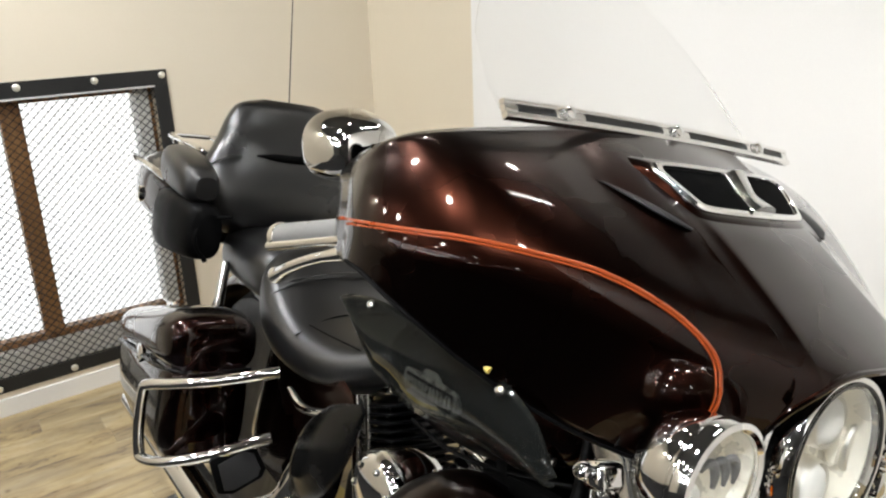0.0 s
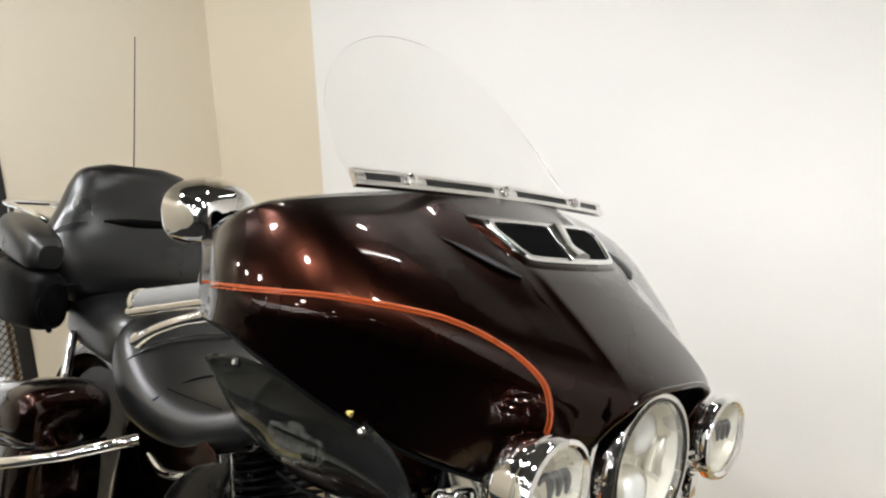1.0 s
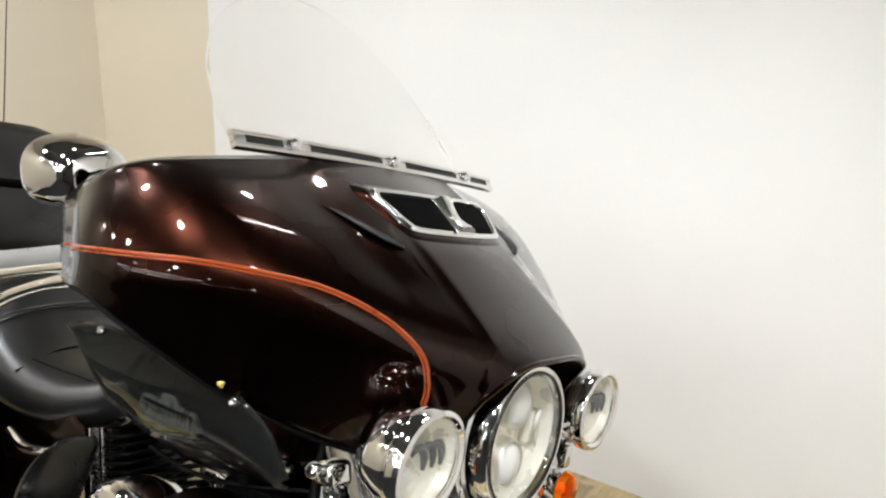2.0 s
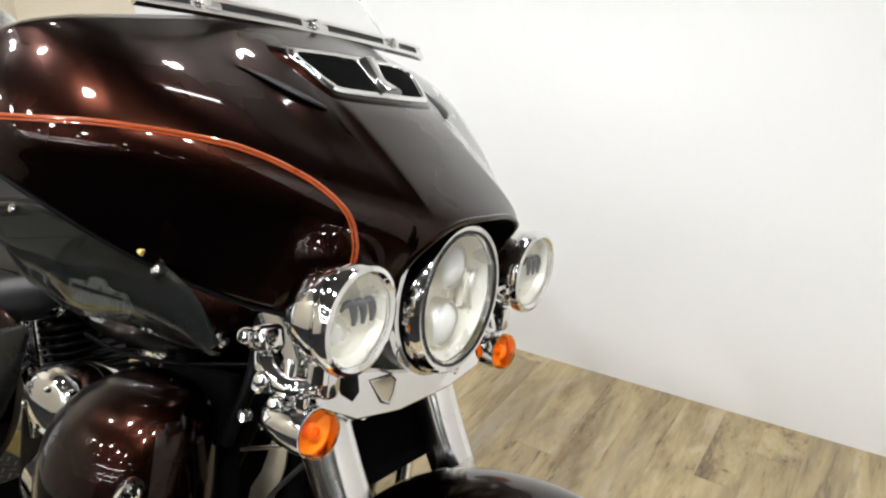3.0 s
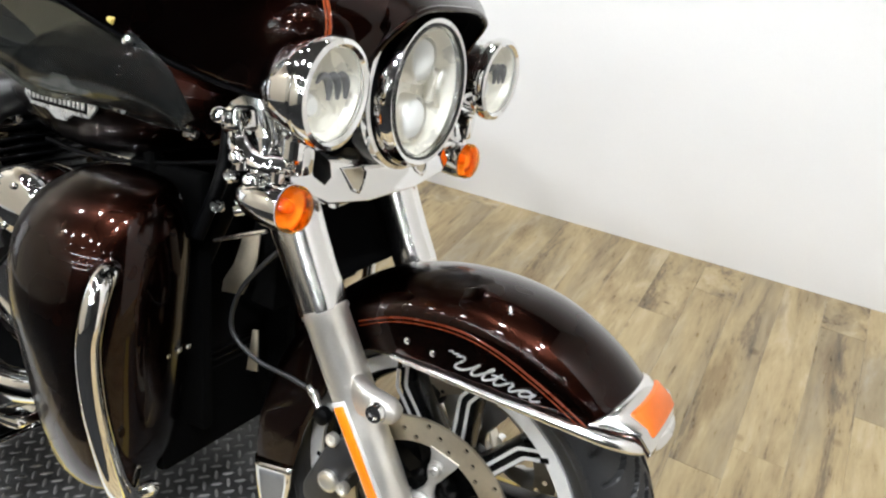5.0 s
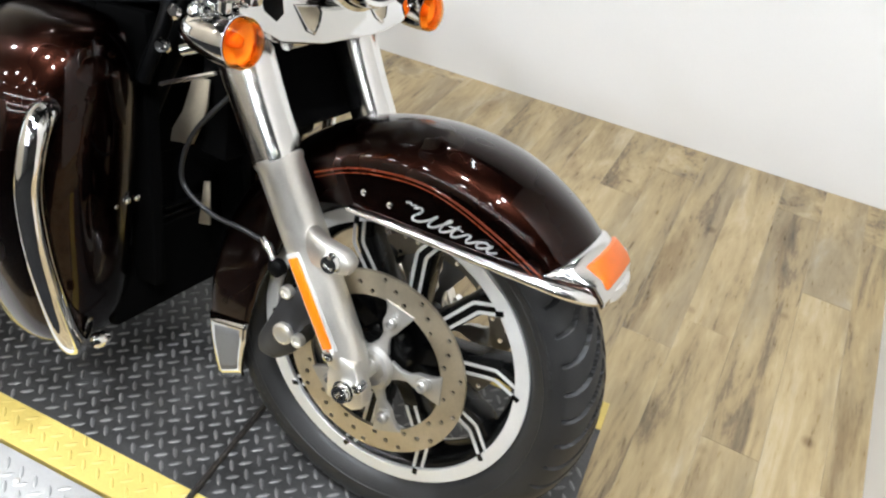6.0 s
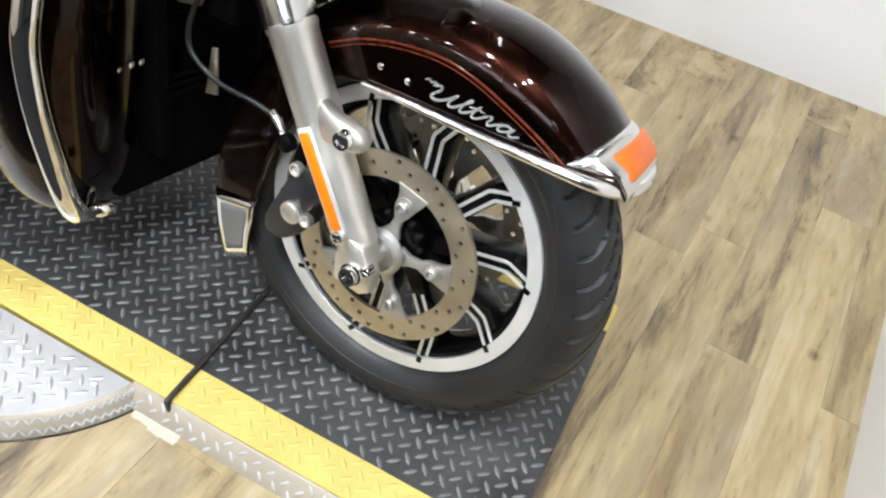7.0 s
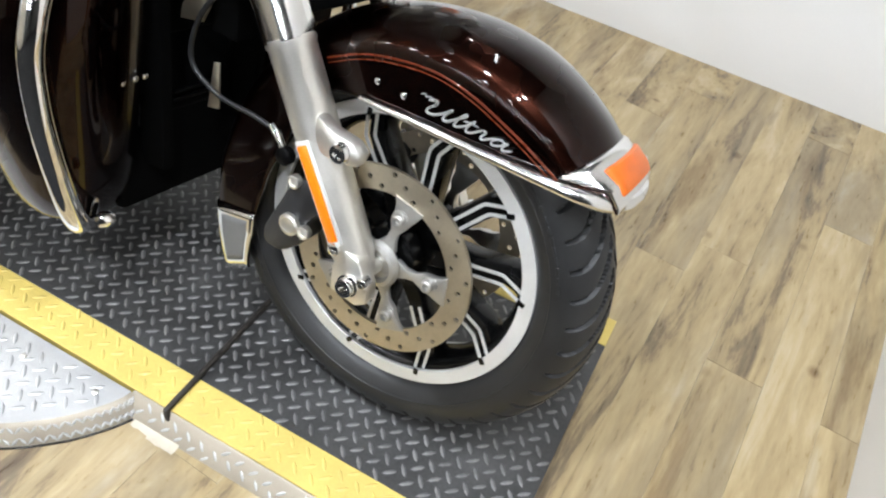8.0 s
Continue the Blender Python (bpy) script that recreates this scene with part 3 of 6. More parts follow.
for s in (-1, 1):
    y = s * 0.125
    p0, p1 = fork_at(0.285, y), fork_at(0.590, y)
    prof = [(0.004, 0.020), (0.018, 0.021), (0.0225, 0.026), (0.0255, 0.04), (0.030, 0.06), (0.0312, 0.09), (0.0318, 0.20), (0.0325, (p1 - p0).length - 0.012), (0.0345, (p1 - p0).length - 0.008), (0.0345, (p1 - p0).length), (0.026, (p1 - p0).length + 0.002)]
    slider = lathe("fork_slider", prof, ALLOY, bike, "satin alloy fork slider", p0, FORK, 40)
    c0, c1 = fork_at(0.588, y), fork_at(0.85, y)
    secs = []
    for f, wide in ((0.0, 0.0325), (0.02, 0.0335), (0.25, 0.0350), (0.6, 0.0400), (1.0, 0.0440)):
        c = c0 + (c1 - c0) * f + Vector((wide - 0.0335, 0, 0)) * 1.2
        secs.append((c, Vector((0.84, 0, 0.543)) * wide, Vector((0, 0.0335, 0))))
    loft("fork_cover", secs, SATIN_CHROME, bike, "polished chrome fork tube cover", 40, 30, 2.5)
    # axle clamp at the foot
    prism("axle_clamp", [(-0.030, -0.024), (0.014, -0.028), (0.030, -0.016), (0.026, 0.010), (0.004, 0.045), (-0.028, 0.052), (-0.036, 0.014)], 0.026, Matrix.Translation((-0.002, y + s * 0.018 + 0.015, 0.305)) @ Matrix.Rotation(radians(90), 4, "X"), ALLOY, slider, "", 0.0025)
    lathe("axle_nut", [(0.0175, -0.004), (0.0175, 0.003), (0.0170, 0.004), (0.0140, 0.004), (0.0140, 0.013), (0.0130, 0.0145), (0.0080, 0.0145), (0.0075, 0.004), (0.0005, 0.004)], CHROME, slider, "chrome axle nut", (-0.004, y + s * 0.018 + s * 0.012, 0.306), (0, s, 0), 24)
    lathe("pinch_bolt", [(0.009, -0.01), (0.009, 0.006), (0.006, 0.007), (0.005, 0.003), (0.0005, 0.003)], CHROME, slider, "", (-0.036, y + s * 0.032, 0.352), (0, s, 0), 16)
    lathe("pinch_bolt", [(0.008, -0.01), (0.008, 0.006), (0.006, 0.007), (0.005, 0.003), (0.0005, 0.003)], CHROME, slider, "", (0.018, y + s * 0.032, 0.325), (0, s, 0), 16)
    # fender mount lug
    b = fork_at(0.487, y) + Vector((0.056, s * 0.014, 0.003))
    prism("fender_lug", [(-0.045, -0.022), (0.0, -0.019), (0.030, -0.012), (0.034, 0.008), (0.018, 0.019), (-0.02, 0.022), (-0.045, 0.034)], 0.026, Matrix.Translation(b + Vector((0, 0.013, 0))) @ Matrix.Rotation(radians(90), 4, "X"), ALLOY, slider, "", 0.007)
    lathe("lug_bolt", [(0.0155, -0.004), (0.0155, 0.006), (0.0125, 0.010), (0.0085, 0.0105), (0.0075, 0.006), (0.0005, 0.006)], CHROME, slider, "", b + Vector((0.004, s * 0.012, 0)), (0, s, 0), 24)
    # amber reflector on the outer side
    r0, r1 = Vector((-0.118, s * 0.158, 0.474)), Vector((-0.040, s * 0.158, 0.361))
    way = (r1 - r0)
    mr = Matrix.Translation((r0 + r1) / 2) @ Matrix.Rotation(math.atan2(-way.z, way.x), 4, "Y")
    for nm, size, off, mat in (("reflector_bed", (way.length + 0.012, 0.008, 0.024), -0.004, BRIGHT_ALLOY), ("amber_strip", (way.length, 0.004, 0.0165), 0.0012, REFLEX)):
        bm = box_bm(size, (0, s * off, 0), None, 0.0018)
        bmesh.ops.transform(bm, matrix=mr, verts=bm.verts)
        part(nm, bm, mat, slider, "amber reflector strip" if mat is REFLEX else "")

# -- brake calipers behind the legs
for s in (-1, 1):
    y = s * 0.112
    cal = prism("brake_caliper", [(-0.062, -0.078), (-0.030, -0.080), (0.002, -0.050), (0.012, 0.0), (0.036, 0.030), (0.040, 0.055), (0.015, 0.068), (-0.012, 0.060), (-0.036, 0.030), (-0.050, -0.010), (-0.066, -0.050)], 0.062, Matrix.Translation((-0.108, y + 0.031, 0.356)) @ Matrix.Rotation(radians(90), 4, "X"), CALIPER, bike, "satin black brake caliper", 0.010)
    lathe("caliper_bolt", [(0.017, -0.004), (0.017, 0.005), (0.012, 0.007), (0.009, 0.006), (0.0005, 0.006)], ALLOY, cal, "", (-0.124, y + s * 0.032, 0.338), (0, s, 0), 24)
    lathe("mount_bolt", [(0.010, -0.004), (0.010, 0.006), (0.007, 0.007), (0.006, 0.003), (0.0005, 0.003)], ALLOY, cal, "", (-0.098, y + s * 0.032, 0.338), (0, s, 0), 18)
    lathe("mount_bolt", [(0.010, -0.004), (0.010, 0.006), (0.007, 0.007), (0.006, 0.003), (0.0005, 0.003)], ALLOY, cal, "", (-0.128, y + s * 0.032, 0.408), (0, s, 0), 18)
    lathe("hose_banjo", [(0.013, -0.006), (0.013, 0.006), (0.009, 0.009), (0.0005, 0.009)], SATIN_BLACK, cal, "", (-0.148, y + s * 0.036, 0.440), (0, s, 0), 20)

# brake hose and its chrome fitting
hose = tube("brake_hose", [(-0.262, -0.105, 0.668), (-0.300, -0.125, 0.615), (-0.338, -0.13, 0.555), (-0.345, -0.13, 0.490), (-0.292, -0.13, 0.461), (-0.225, -0.13, 0.460), (-0.176, -0.13, 0.455)], 0.0038, HOSE, bike, "dark grey rubber brake hose", 10, 60)
tube("hose_fitting", [(-0.192, -0.13, 0.462), (-0.178, -0.132, 0.452), (-0.160, -0.140, 0.440)], [0.006, 0.0075, 0.0055, 0.0075], CHROME, hose, "chrome hose fitting", 12, 12)

# -- front fender


def fender_crown(phi):
    return float(np.interp(phi, [39, 55, 75, 95, 120, 150, 172, 190, 212], [0.367, 0.370, 0.366, 0.356, 0.348, 0.334, 0.322, 0.325, 0.336]))


def fender_side(phi):
    if phi < 112:
        z = float(np.interp(phi, [40, 45, 52, 112], [0.262, 0.252, 0.242, 0.222]))
        return min(z / math.sin(radians(phi)), fender_crown(phi) - 0.006)
    return float(np.interp(phi, [112, 122, 135, 156, 180, 200, 213], [0.2395, 0.250, 0.240, 0.214, 0.222, 0.243, 0.274]))


def fender_point(phi, t):
    """phi: degrees about the axle from the front; t: -1 (right foot) over the crown (0) to 1."""
    rc, rs = fender_crown(phi), fender_side(phi)
    w = float(np.interp(phi, [40, 50, 70, 196], [0.066, 0.080, 0.0885, 0.0885]))
    shoulder = min(float(np.interp(phi, [130, 175], [0.055, 0.018])), rc - rs)
    k = abs(t)
    if k < 0.55:
        u = k / 0.55
        ang = u * math.pi / 2
        yv, r = w * math.sin(ang), rc - shoulder * (1 - math.cos(ang))
    else:
        u = (k - 0.55) / 0.45
        yv, r = w, (rc - shoulder) * (1 - u) + rs * u
    r_ = radians(phi)
    return (r * math.cos(r_), math.copysign(yv, t), AX + r * math.sin(r_))


SCRIPT = [  # points (along, up) of a stroke, its thickness, its steps
    ([(-0.04, 0.92), (-0.01, 1.02), (0.02, 0.90), (0.05, 1.0), (0.08, 0.92)], 0.0016, 24),
    ([(0.06, 0.80), (0.12, 0.95), (0.15, 0.72), (0.11, 0.25), (0.13, 0.02), (0.20, 0.06), (0.27, 0.45), (0.31, 0.85), (0.29, 0.40), (0.30, 0.06), (0.35, 0.08), (0.40, 0.45)], 0.0025, 70),
    ([(0.40, 0.45), (0.455, 0.88), (0.44, 0.98), (0.415, 0.60), (0.42, 0.10), (0.46, 0.05), (0.52, 0.40), (0.555, 0.85), (0.535, 0.40), (0.55, 0.06), (0.60, 0.10), (0.655, 0.48)], 0.0023, 70),
    ([(0.47, 0.58), (0.54, 0.66), (0.62, 0.62)], 0.0016, 14),
    ([(0.655, 0.48), (0.68, 0.58), (0.71, 0.50), (0.70, 0.20), (0.73, 0.04), (0.80, 0.40), (0.87, 0.56)], 0.0023, 44),
    ([(0.92, 0.46), (0.86, 0.56), (0.81, 0.30), (0.83, 0.04), (0.89, 0.16), (0.94, 0.52), (0.925, 0.15), (0.96, 0.02), (1.02, 0.22)], 0.0023, 50)]
phis = np.linspace(39.6, 214, 100)
ts = np.concatenate([np.linspace(-1, -0.55, 8), np.linspace(-0.55, 0.55, 31)[1:-1], np.linspace(0.55, 1, 8)])
fender = mesh_object("front_fender", [fender_point(p, t) for p in phis for t in ts], grid_faces(len(phis), len(ts)), PAINT, bike, "glossy dark brown front fender")
thicken(fender, 0.003)
for s in (-1, 1):
    y = s * 0.0905
    rail = [(-0.088, y, 0.541), (-0.02, y, 0.5445), (0.06, y, 0.5475), (0.14, y, 0.552), (0.205, y * 0.995, 0.5555), (0.236, y * 0.90, 0.5545), (0.261, y * 0.68, 0.5520), (0.277, y * 0.36, 0.5500), (0.282, 0, 0.5495)]
    tube("fender_rail", rail, [0.0035, 0.0055, 0.0065, 0.0075, 0.009, 0.0115, 0.0115, 0.0105], SATIN_CHROME, fender, "chrome fender rail", 12, 60, 1.0)
    line = [(-0.150, 0.570), (-0.105, 0.594), (-0.059, 0.609), (0.005, 0.6185), (0.064, 0.612), (0.126, 0.593), (0.165, 0.578), (0.2, 0.563)]
    tube("fender_pinstripe", [(x, s * 0.0888, z) for x, z in line], 0.0017, DIM_STRIPE, fender, "thin orange pinstripe", 6, 50)
    line2 = [(x * 0.985, z - 0.006) for x, z in line]
    tube("fender_pinstripe", [(x, s * 0.0888, z) for x, z in line2], 0.0010, DIM_STRIPE, fender, "thin orange pinstripe", 6, 50)
    for x, z in ((-0.068, 0.573), (-0.026, 0.571)):
        lathe("fender_screw", [(0.0045, -0.003), (0.0045, 0.0015), (0.002, 0.0025)], CHROME, fender, "", (x, s * 0.0885, z), (0, s, 0), 12)
    # flowing chrome script emblem, one bent wire a stroke
    for pts, rad, n in SCRIPT:
        rad *= 0.8
        c = catmull(pts, n)
        q = [(-0.006 + 0.136 * (u if s < 0 else 1 - u) + 0.010 * w, s * 0.0905, 0.566 + 0.021 * w) for u, w in c]
        tube("script_badge", q, rad, BADGE, fender, "flowing chrome script emblem", 6, None, 0.8)

# chrome tip with its lens at the front of the fender


def tip_patch(lo, hi, width, lift, name, mat, label):
    rows = []
    us, ps = np.linspace(-1, 1, 25), np.linspace(lo, hi, 13)
    for p in ps:
        for u in us:
            base = Vector(fender_point(p, u * width))
            out = Vector((math.cos(radians(p)), u * 0.5, math.sin(radians(p)))).normalized()
            edge = max(abs(u), abs(2 * (p - lo) / (hi - lo) - 1))
            rows.append(base + out * (lift * (1 - max(0, (edge - 0.75) / 0.25) ** 2 * 0.7)))
    ob = mesh_object(name, rows, grid_faces(len(ps), len(us)), mat, fender, label)
    return thicken(ob, 0.006, -1)


tip_patch(39.6, 51.0, 0.60, 0.0055, "fender_tip", SATIN_CHROME, "chrome fender tip")
tip_patch(41.8, 48.6, 0.30, 0.0105, "tip_lens", RED_LENS, "orange red marker lens")
# chrome plate round the rear foot of the fender, with an inset on each side


def rear_patch(lo, hi, t0, t1, lift, name, mat, label):
    rows = []
    us, ps = np.linspace(t0, t1, 41 if t1 > 0 > t0 else 13), np.linspace(lo, hi, 9)
    for p in ps:
        for u in us:
            a = Vector(fender_point(p, u))
            k = max(-1.0, min(1.0, u / 0.55))
            out = Vector((math.cos(radians(p)) * (1 - abs(k)), k, math.sin(radians(p)) * (1 - abs(k)))).normalized()
            rows.append(a + out * lift)
    return thicken(mesh_object(name, rows, grid_faces(len(ps), len(us)), mat, fender, label), 0.004, -1)


rear_patch(191.5, 213.5, -1.0, 1.0, 0.0045, "rear_fender_plate", CHROME, "chrome plate at the fender's foot")
for s in (-1, 1):
    rear_patch(195.0, 210.5, min(s * 0.60, s * 0.92), max(s * 0.60, s * 0.92), 0.0060, "plate_inset", GREY, "grey inset of the plate")

# -- head lamps
TILT_N = Vector((1, 0, 0.05)).normalized()


def head_lamp():
    c = Vector((-0.158, 0, 0.893))
    bezel = lathe("headlamp", [(0.104, -0.055), (0.106, -0.010), (0.105, 0.004), (0.100, 0.011), (0.094, 0.010), (0.090, 0.002), (0.089, -0.008), (0.093, -0.04)], CHROME, bike, "large round headlamp in a chrome bezel", c, TILT_N, 72, ring=True)
    lathe("black_gasket", [(0.0935, 0.0100), (0.0935, 0.0118), (0.0895, 0.0112), (0.0895, 0.0085)], BLACK, bezel, "", c, TILT_N, 64, ring=True)
    lathe("bowl", [(0.089, -0.002), (0.083, -0.014), (0.06, -0.028), (0.02, -0.033), (0.001, -0.033)], REFLECTOR, bezel, "bright lamp bowl", c, TILT_N, 64, caps=False)
    for dz in (0.041, -0.041):
        k = c + Vector((-0.016, 0, dz))
        lathe("projector", [(0.034, -0.03), (0.034, 0.004), (0.031, 0.008), (0.0295, 0.002), (0.0295, -0.004)], ALLOY, bezel, "", k, TILT_N, 40, ring=True)
        lathe("projector_lens", [(0.030, -0.002), (0.026, 0.007), (0.017, 0.0125), (0.006, 0.015), (0.0005, 0.015)], WHITE, bezel, "milky projector lens", k, TILT_N, 36, caps=False)
    for s in (-1, 1):
        box("side_reflector", (0.016, 0.030, 0.052), c + Vector((-0.024, s * 0.058, 0)), REFLECTOR, bezel, "", (0, 0, s * 12), 0.006)
        tube("side_bracket", [c + Vector((-0.012, s * (0.070 - 0.014 * math.cos(radians(a))), 0.028 * math.sin(radians(a)))) for a in np.linspace(-80, 80, 13)], [0.003, 0.0055, 0.006, 0.0055, 0.003], ALLOY, bezel, "grey curved bracket in the lamp", 8, None, 1.0)
    ob = lathe("cover_glass", [(0.0905, 0.0), (0.088, 0.010), (0.070, 0.018), (0.035, 0.0235), (0.0005, 0.025), (0.0005, 0.0225), (0.035, 0.021), (0.069, 0.0155), (0.086, 0.008), (0.088, 0.0)], LENS, bezel, "clear domed cover", c, TILT_N, 64, ring=True)
    ob.visible_shadow = False
    lathe("bucket", [(0.106, 0.0), (0.112, -0.04), (0.108, -0.10), (0.07, -0.16)], BLACK, bezel, "", c + Vector((-0.01, 0, 0)), TILT_N, 48, caps=False)
    lathe("trim_ring", [(0.108, -0.03), (0.1135, -0.028), (0.1135, -0.018), (0.108, -0.016)], CHROME, bezel, "", c, TILT_N, 64, ring=True)


head_lamp()


def fog_lamp(s):
    c = Vector((-0.150, s * 0.2185, 0.903))
    n = Vector((1, s * -0.02, 0.02)).normalized()
    body = lathe("fog_lamp", [(0.012, -0.084), (0.032, -0.080), (0.048, -0.066), (0.0575, -0.046), (0.0605, -0.026), (0.0605, -0.020), (0.0575, -0.0185), (0.0575, -0.0155), (0.0615, -0.014), (0.0655, -0.010), (0.0660, -0.001), (0.0635, 0.0055), (0.0580, 0.0075), (0.0535, 0.004), (0.0530, -0.02)], CHROME, bike, "round chrome auxiliary lamp", c, n, 56, caps=False)
    lathe("bowl", [(0.0535, -0.002), (0.047, -0.014), (0.028, -0.022), (0.001, -0.024)], REFLECTOR, body, "bright lamp bowl", c, n, 48, caps=False)
    for k in range(3):
        pts = []
        for a in np.linspace(-50, 105, 15):
            pts.append(c + n * (-0.007) + Vector((0, 0.014 * math.sin(radians(a)) + (k - 1) * 0.0165 + 0.002, 0.022 * math.cos(radians(a)) - 0.002)))
        tube("led_louvre", pts, [0.0014, 0.0036, 0.0046, 0.0042, 0.0020], LOUVRE, body, "curved dark louvre in the lamp", 8, None, 1.2)
    lathe("led_block", [(0.013, -0.02), (0.013, -0.010), (0.010, -0.005), (0.0005, -0.004)], WHITE, body, "", c + Vector((0, -0.030, -0.013)), n, 24)
    ob = lathe("cover_glass", [(0.0545, 0.001), (0.050, 0.007), (0.032, 0.012), (0.0005, 0.0145), (0.0005, 0.0125), (0.032, 0.0100), (0.049, 0.005), (0.0525, 0.001)], LENS, body, "clear domed cover", c, n, 48, ring=True)
    ob.visible_shadow = False
    # bolts and clamp under the lamp
    lathe("clamp_stud", [(0.012, -0.012), (0.016, -0.008), (0.016, 0.014), (0.011, 0.020), (0.0005, 0.021)], CHROME, body, "", c + Vector((-0.045, 0, -0.072)), (0, 0, -1), 20)
    tube("wire", [c + Vector((-0.07, 0, -0.01)), c + Vector((-0.12, -s * 0.03, -0.03)), c + Vector((-0.15, -s * 0.09, -0.02))], 0.006, SATIN_BLACK, body, "", 8, 14)


for s in (-1, 1):
    fog_lamp(s)


def turn_signal(s):
    c = Vector((-0.182, s * 0.227, 0.757))
    n = Vector((1, 0, 0.05)).normalized()
    body = lathe("turn_signal", [(0.006, -0.085), (0.016, -0.080), (0.025, -0.062), (0.0300, -0.036), (0.0312, -0.012), (0.0306, -0.003), (0.0285, -0.002), (0.0280, -0.010), (0.022, -0.020), (0.010, -0.024)], CHROME, bike, "chrome bullet turn signal with amber lens", c, n, 40)
    lens = lathe("amber_lens", [(0.0296, -0.006), (0.0300, 0.005), (0.027, 0.011), (0.019, 0.0155), (0.009, 0.0172), (0.0005, 0.0178), (0.0005, 0.0140), (0.009, 0.0135), (0.018, 0.0115), (0.0245, 0.0085), (0.0265, 0.004), (0.0265, -0.006)], ORANGE, body, "amber turn signal lens", c, n, 40, ring=True)
    lens.visible_shadow = False
    lathe("lamp_bowl", [(0.0275, -0.004), (0.021, -0.011), (0.010, -0.015), (0.0005, -0.016)], REFLECTOR, body, "", c, n, 32, caps=False)
    lathe("bulb_holder", [(0.010, -0.020), (0.010, -0.010), (0.007, -0.002), (0.0005, 0.0)], ORANGE_BULB, body, "amber bulb", c, n, 20)
    tube("stalk", [c + Vector((-0.05, 0, 0.028)), c + Vector((-0.055, -s * 0.008, 0.052)), c + Vector((-0.060, -s * 0.014, 0.066))], [0.014, 0.011, 0.014], CHROME, body, "", 16, 10)
    for d in ((-0.02, 0.02), (-0.075, 0.016)):
        lathe("stud", [(0.008, -0.004), (0.008, 0.008), (0.004, 0.011)], CHROME, body, "", c + Vector((d[0], s * 0.01, 0.034)), (0, 0, 1), 14)


for s in (-1, 1):
    turn_signal(s)


def lamp_bar():
    """Chrome light bar below the lamps, with plates for its cut-out windows, and swept arms."""
    yz = [(-0.215, 0.826), (-0.135, 0.826), (-0.105, 0.812), (0.105, 0.812), (0.135, 0.826), (0.215, 0.826), (0.212, 0.778), (0.150, 0.744), (0.060, 0.732), (-0.060, 0.732), (-0.150, 0.744), (-0.212, 0.778)]
    m = Matrix.Translation((-0.196, 0, 0.745)) @ Matrix.Rotation(radians(-24), 4, "Y") @ Matrix(((0, 0, 1, 0), (1, 0, 0, 0), (0, 1, 0, -0.745), (0, 0, 0, 1)))
    bar = prism("lamp_bar", yz, 0.012, m, CHROME, bike, "polished chrome light bar with cut-out windows", 0.003)
    for s in (-1, 1):
        # unpierced bar: black plates hold the openings' shade, tan plates the floor behind
        w = [(s * 0.172, 0.812), (s * 0.150, 0.812), (s * 0.132, 0.796), (s * 0.136, 0.776), (s * 0.152, 0.768), (s * 0.170, 0.782)]
        prism("window_shadow", w, 0.003, m @ Matrix.Translation((0, 0, 0.0105)), SATIN_BLACK, bar, "dark plate standing for a cut-out's shade", 0.001)
        w2 = [(s * 0.112, 0.784), (s * 0.068, 0.781), (s * 0.060, 0.773), (s * 0.070, 0.757), (s * 0.084, 0.748), (s * 0.098, 0.754)]
        prism("cut_out", w2, 0.0025, m @ Matrix.Translation((0, 0, 0.0105)), ROTOR, bar, "", 0.001)
        rim = [m @ Vector((a, b, 0.0125)) for a, b in w2]
        tube("cut_out_rim", rim, 0.0026, CHROME, bar, "", 8, None, 1.0, True)
        arm = [(-0.200, s * 0.205, 0.803), (-0.235, s * 0.220, 0.796), (-0.270, s * 0.220, 0.806), (-0.292, s * 0.208, 0.828)]
        tube("swept_arm", arm, [0.015, 0.019, 0.019, 0.020, 0.016], CHROME, bar, "swept chrome arm", 18, 30, 0.9)
        box("arm_block", (0.040, 0.036, 0.034), (-0.290, s * 0.214, 0.838), CHROME, bar, "chrome clamp block", (0, -20, s * 15), 0.009, 3)
        for x, y_, z in ((-0.300, 0.236, 0.842), (-0.262, 0.240, 0.800), (-0.240, 0.236, 0.776)):
            lathe("arm_bolt", [(0.0105, -0.006), (0.0105, 0.006), (0.008, 0.010), (0.004, 0.0115)], CHROME, bar, "", (x, s * y_, z), (0.2, s, 0.35), 18)
        box("end_clamp", (0.030, 0.024, 0.040), (-0.192, s * 0.212, 0.816), CHROME, bar, "", bevel=0.006)


lamp_bar()
# lower triple clamp, and a near-black filler for the dark gap between the legs
triple = box("triple_clamp", (0.085, 0.300, 0.050), (-0.330, 0, 0.800), SATIN_BLACK, bike, "black fork clamp", (0, -34, 0), 0.012, 3)
prism("stem_cover", [(-0.100, 0.53), (0.118, 0.53), (0.128, 0.70), (0.130, 0.80), (-0.112, 0.80), (-0.108, 0.70)], 0.05, Matrix.Translation((-0.345, 0, 0)) @ Matrix(((0, 0, 1, 0), (1, 0, 0, 0), (0, 1, 0, 0), (0, 0, 0, 1))), HOLLOW_BLACK, triple, "", 0.006)
tube("brake_bar", [(-0.215, -0.10, 0.735), (-0.213, 0.0, 0.737), (-0.215, 0.07, 0.735)], 0.012, CHROME, triple, "chrome cross tube", 16)

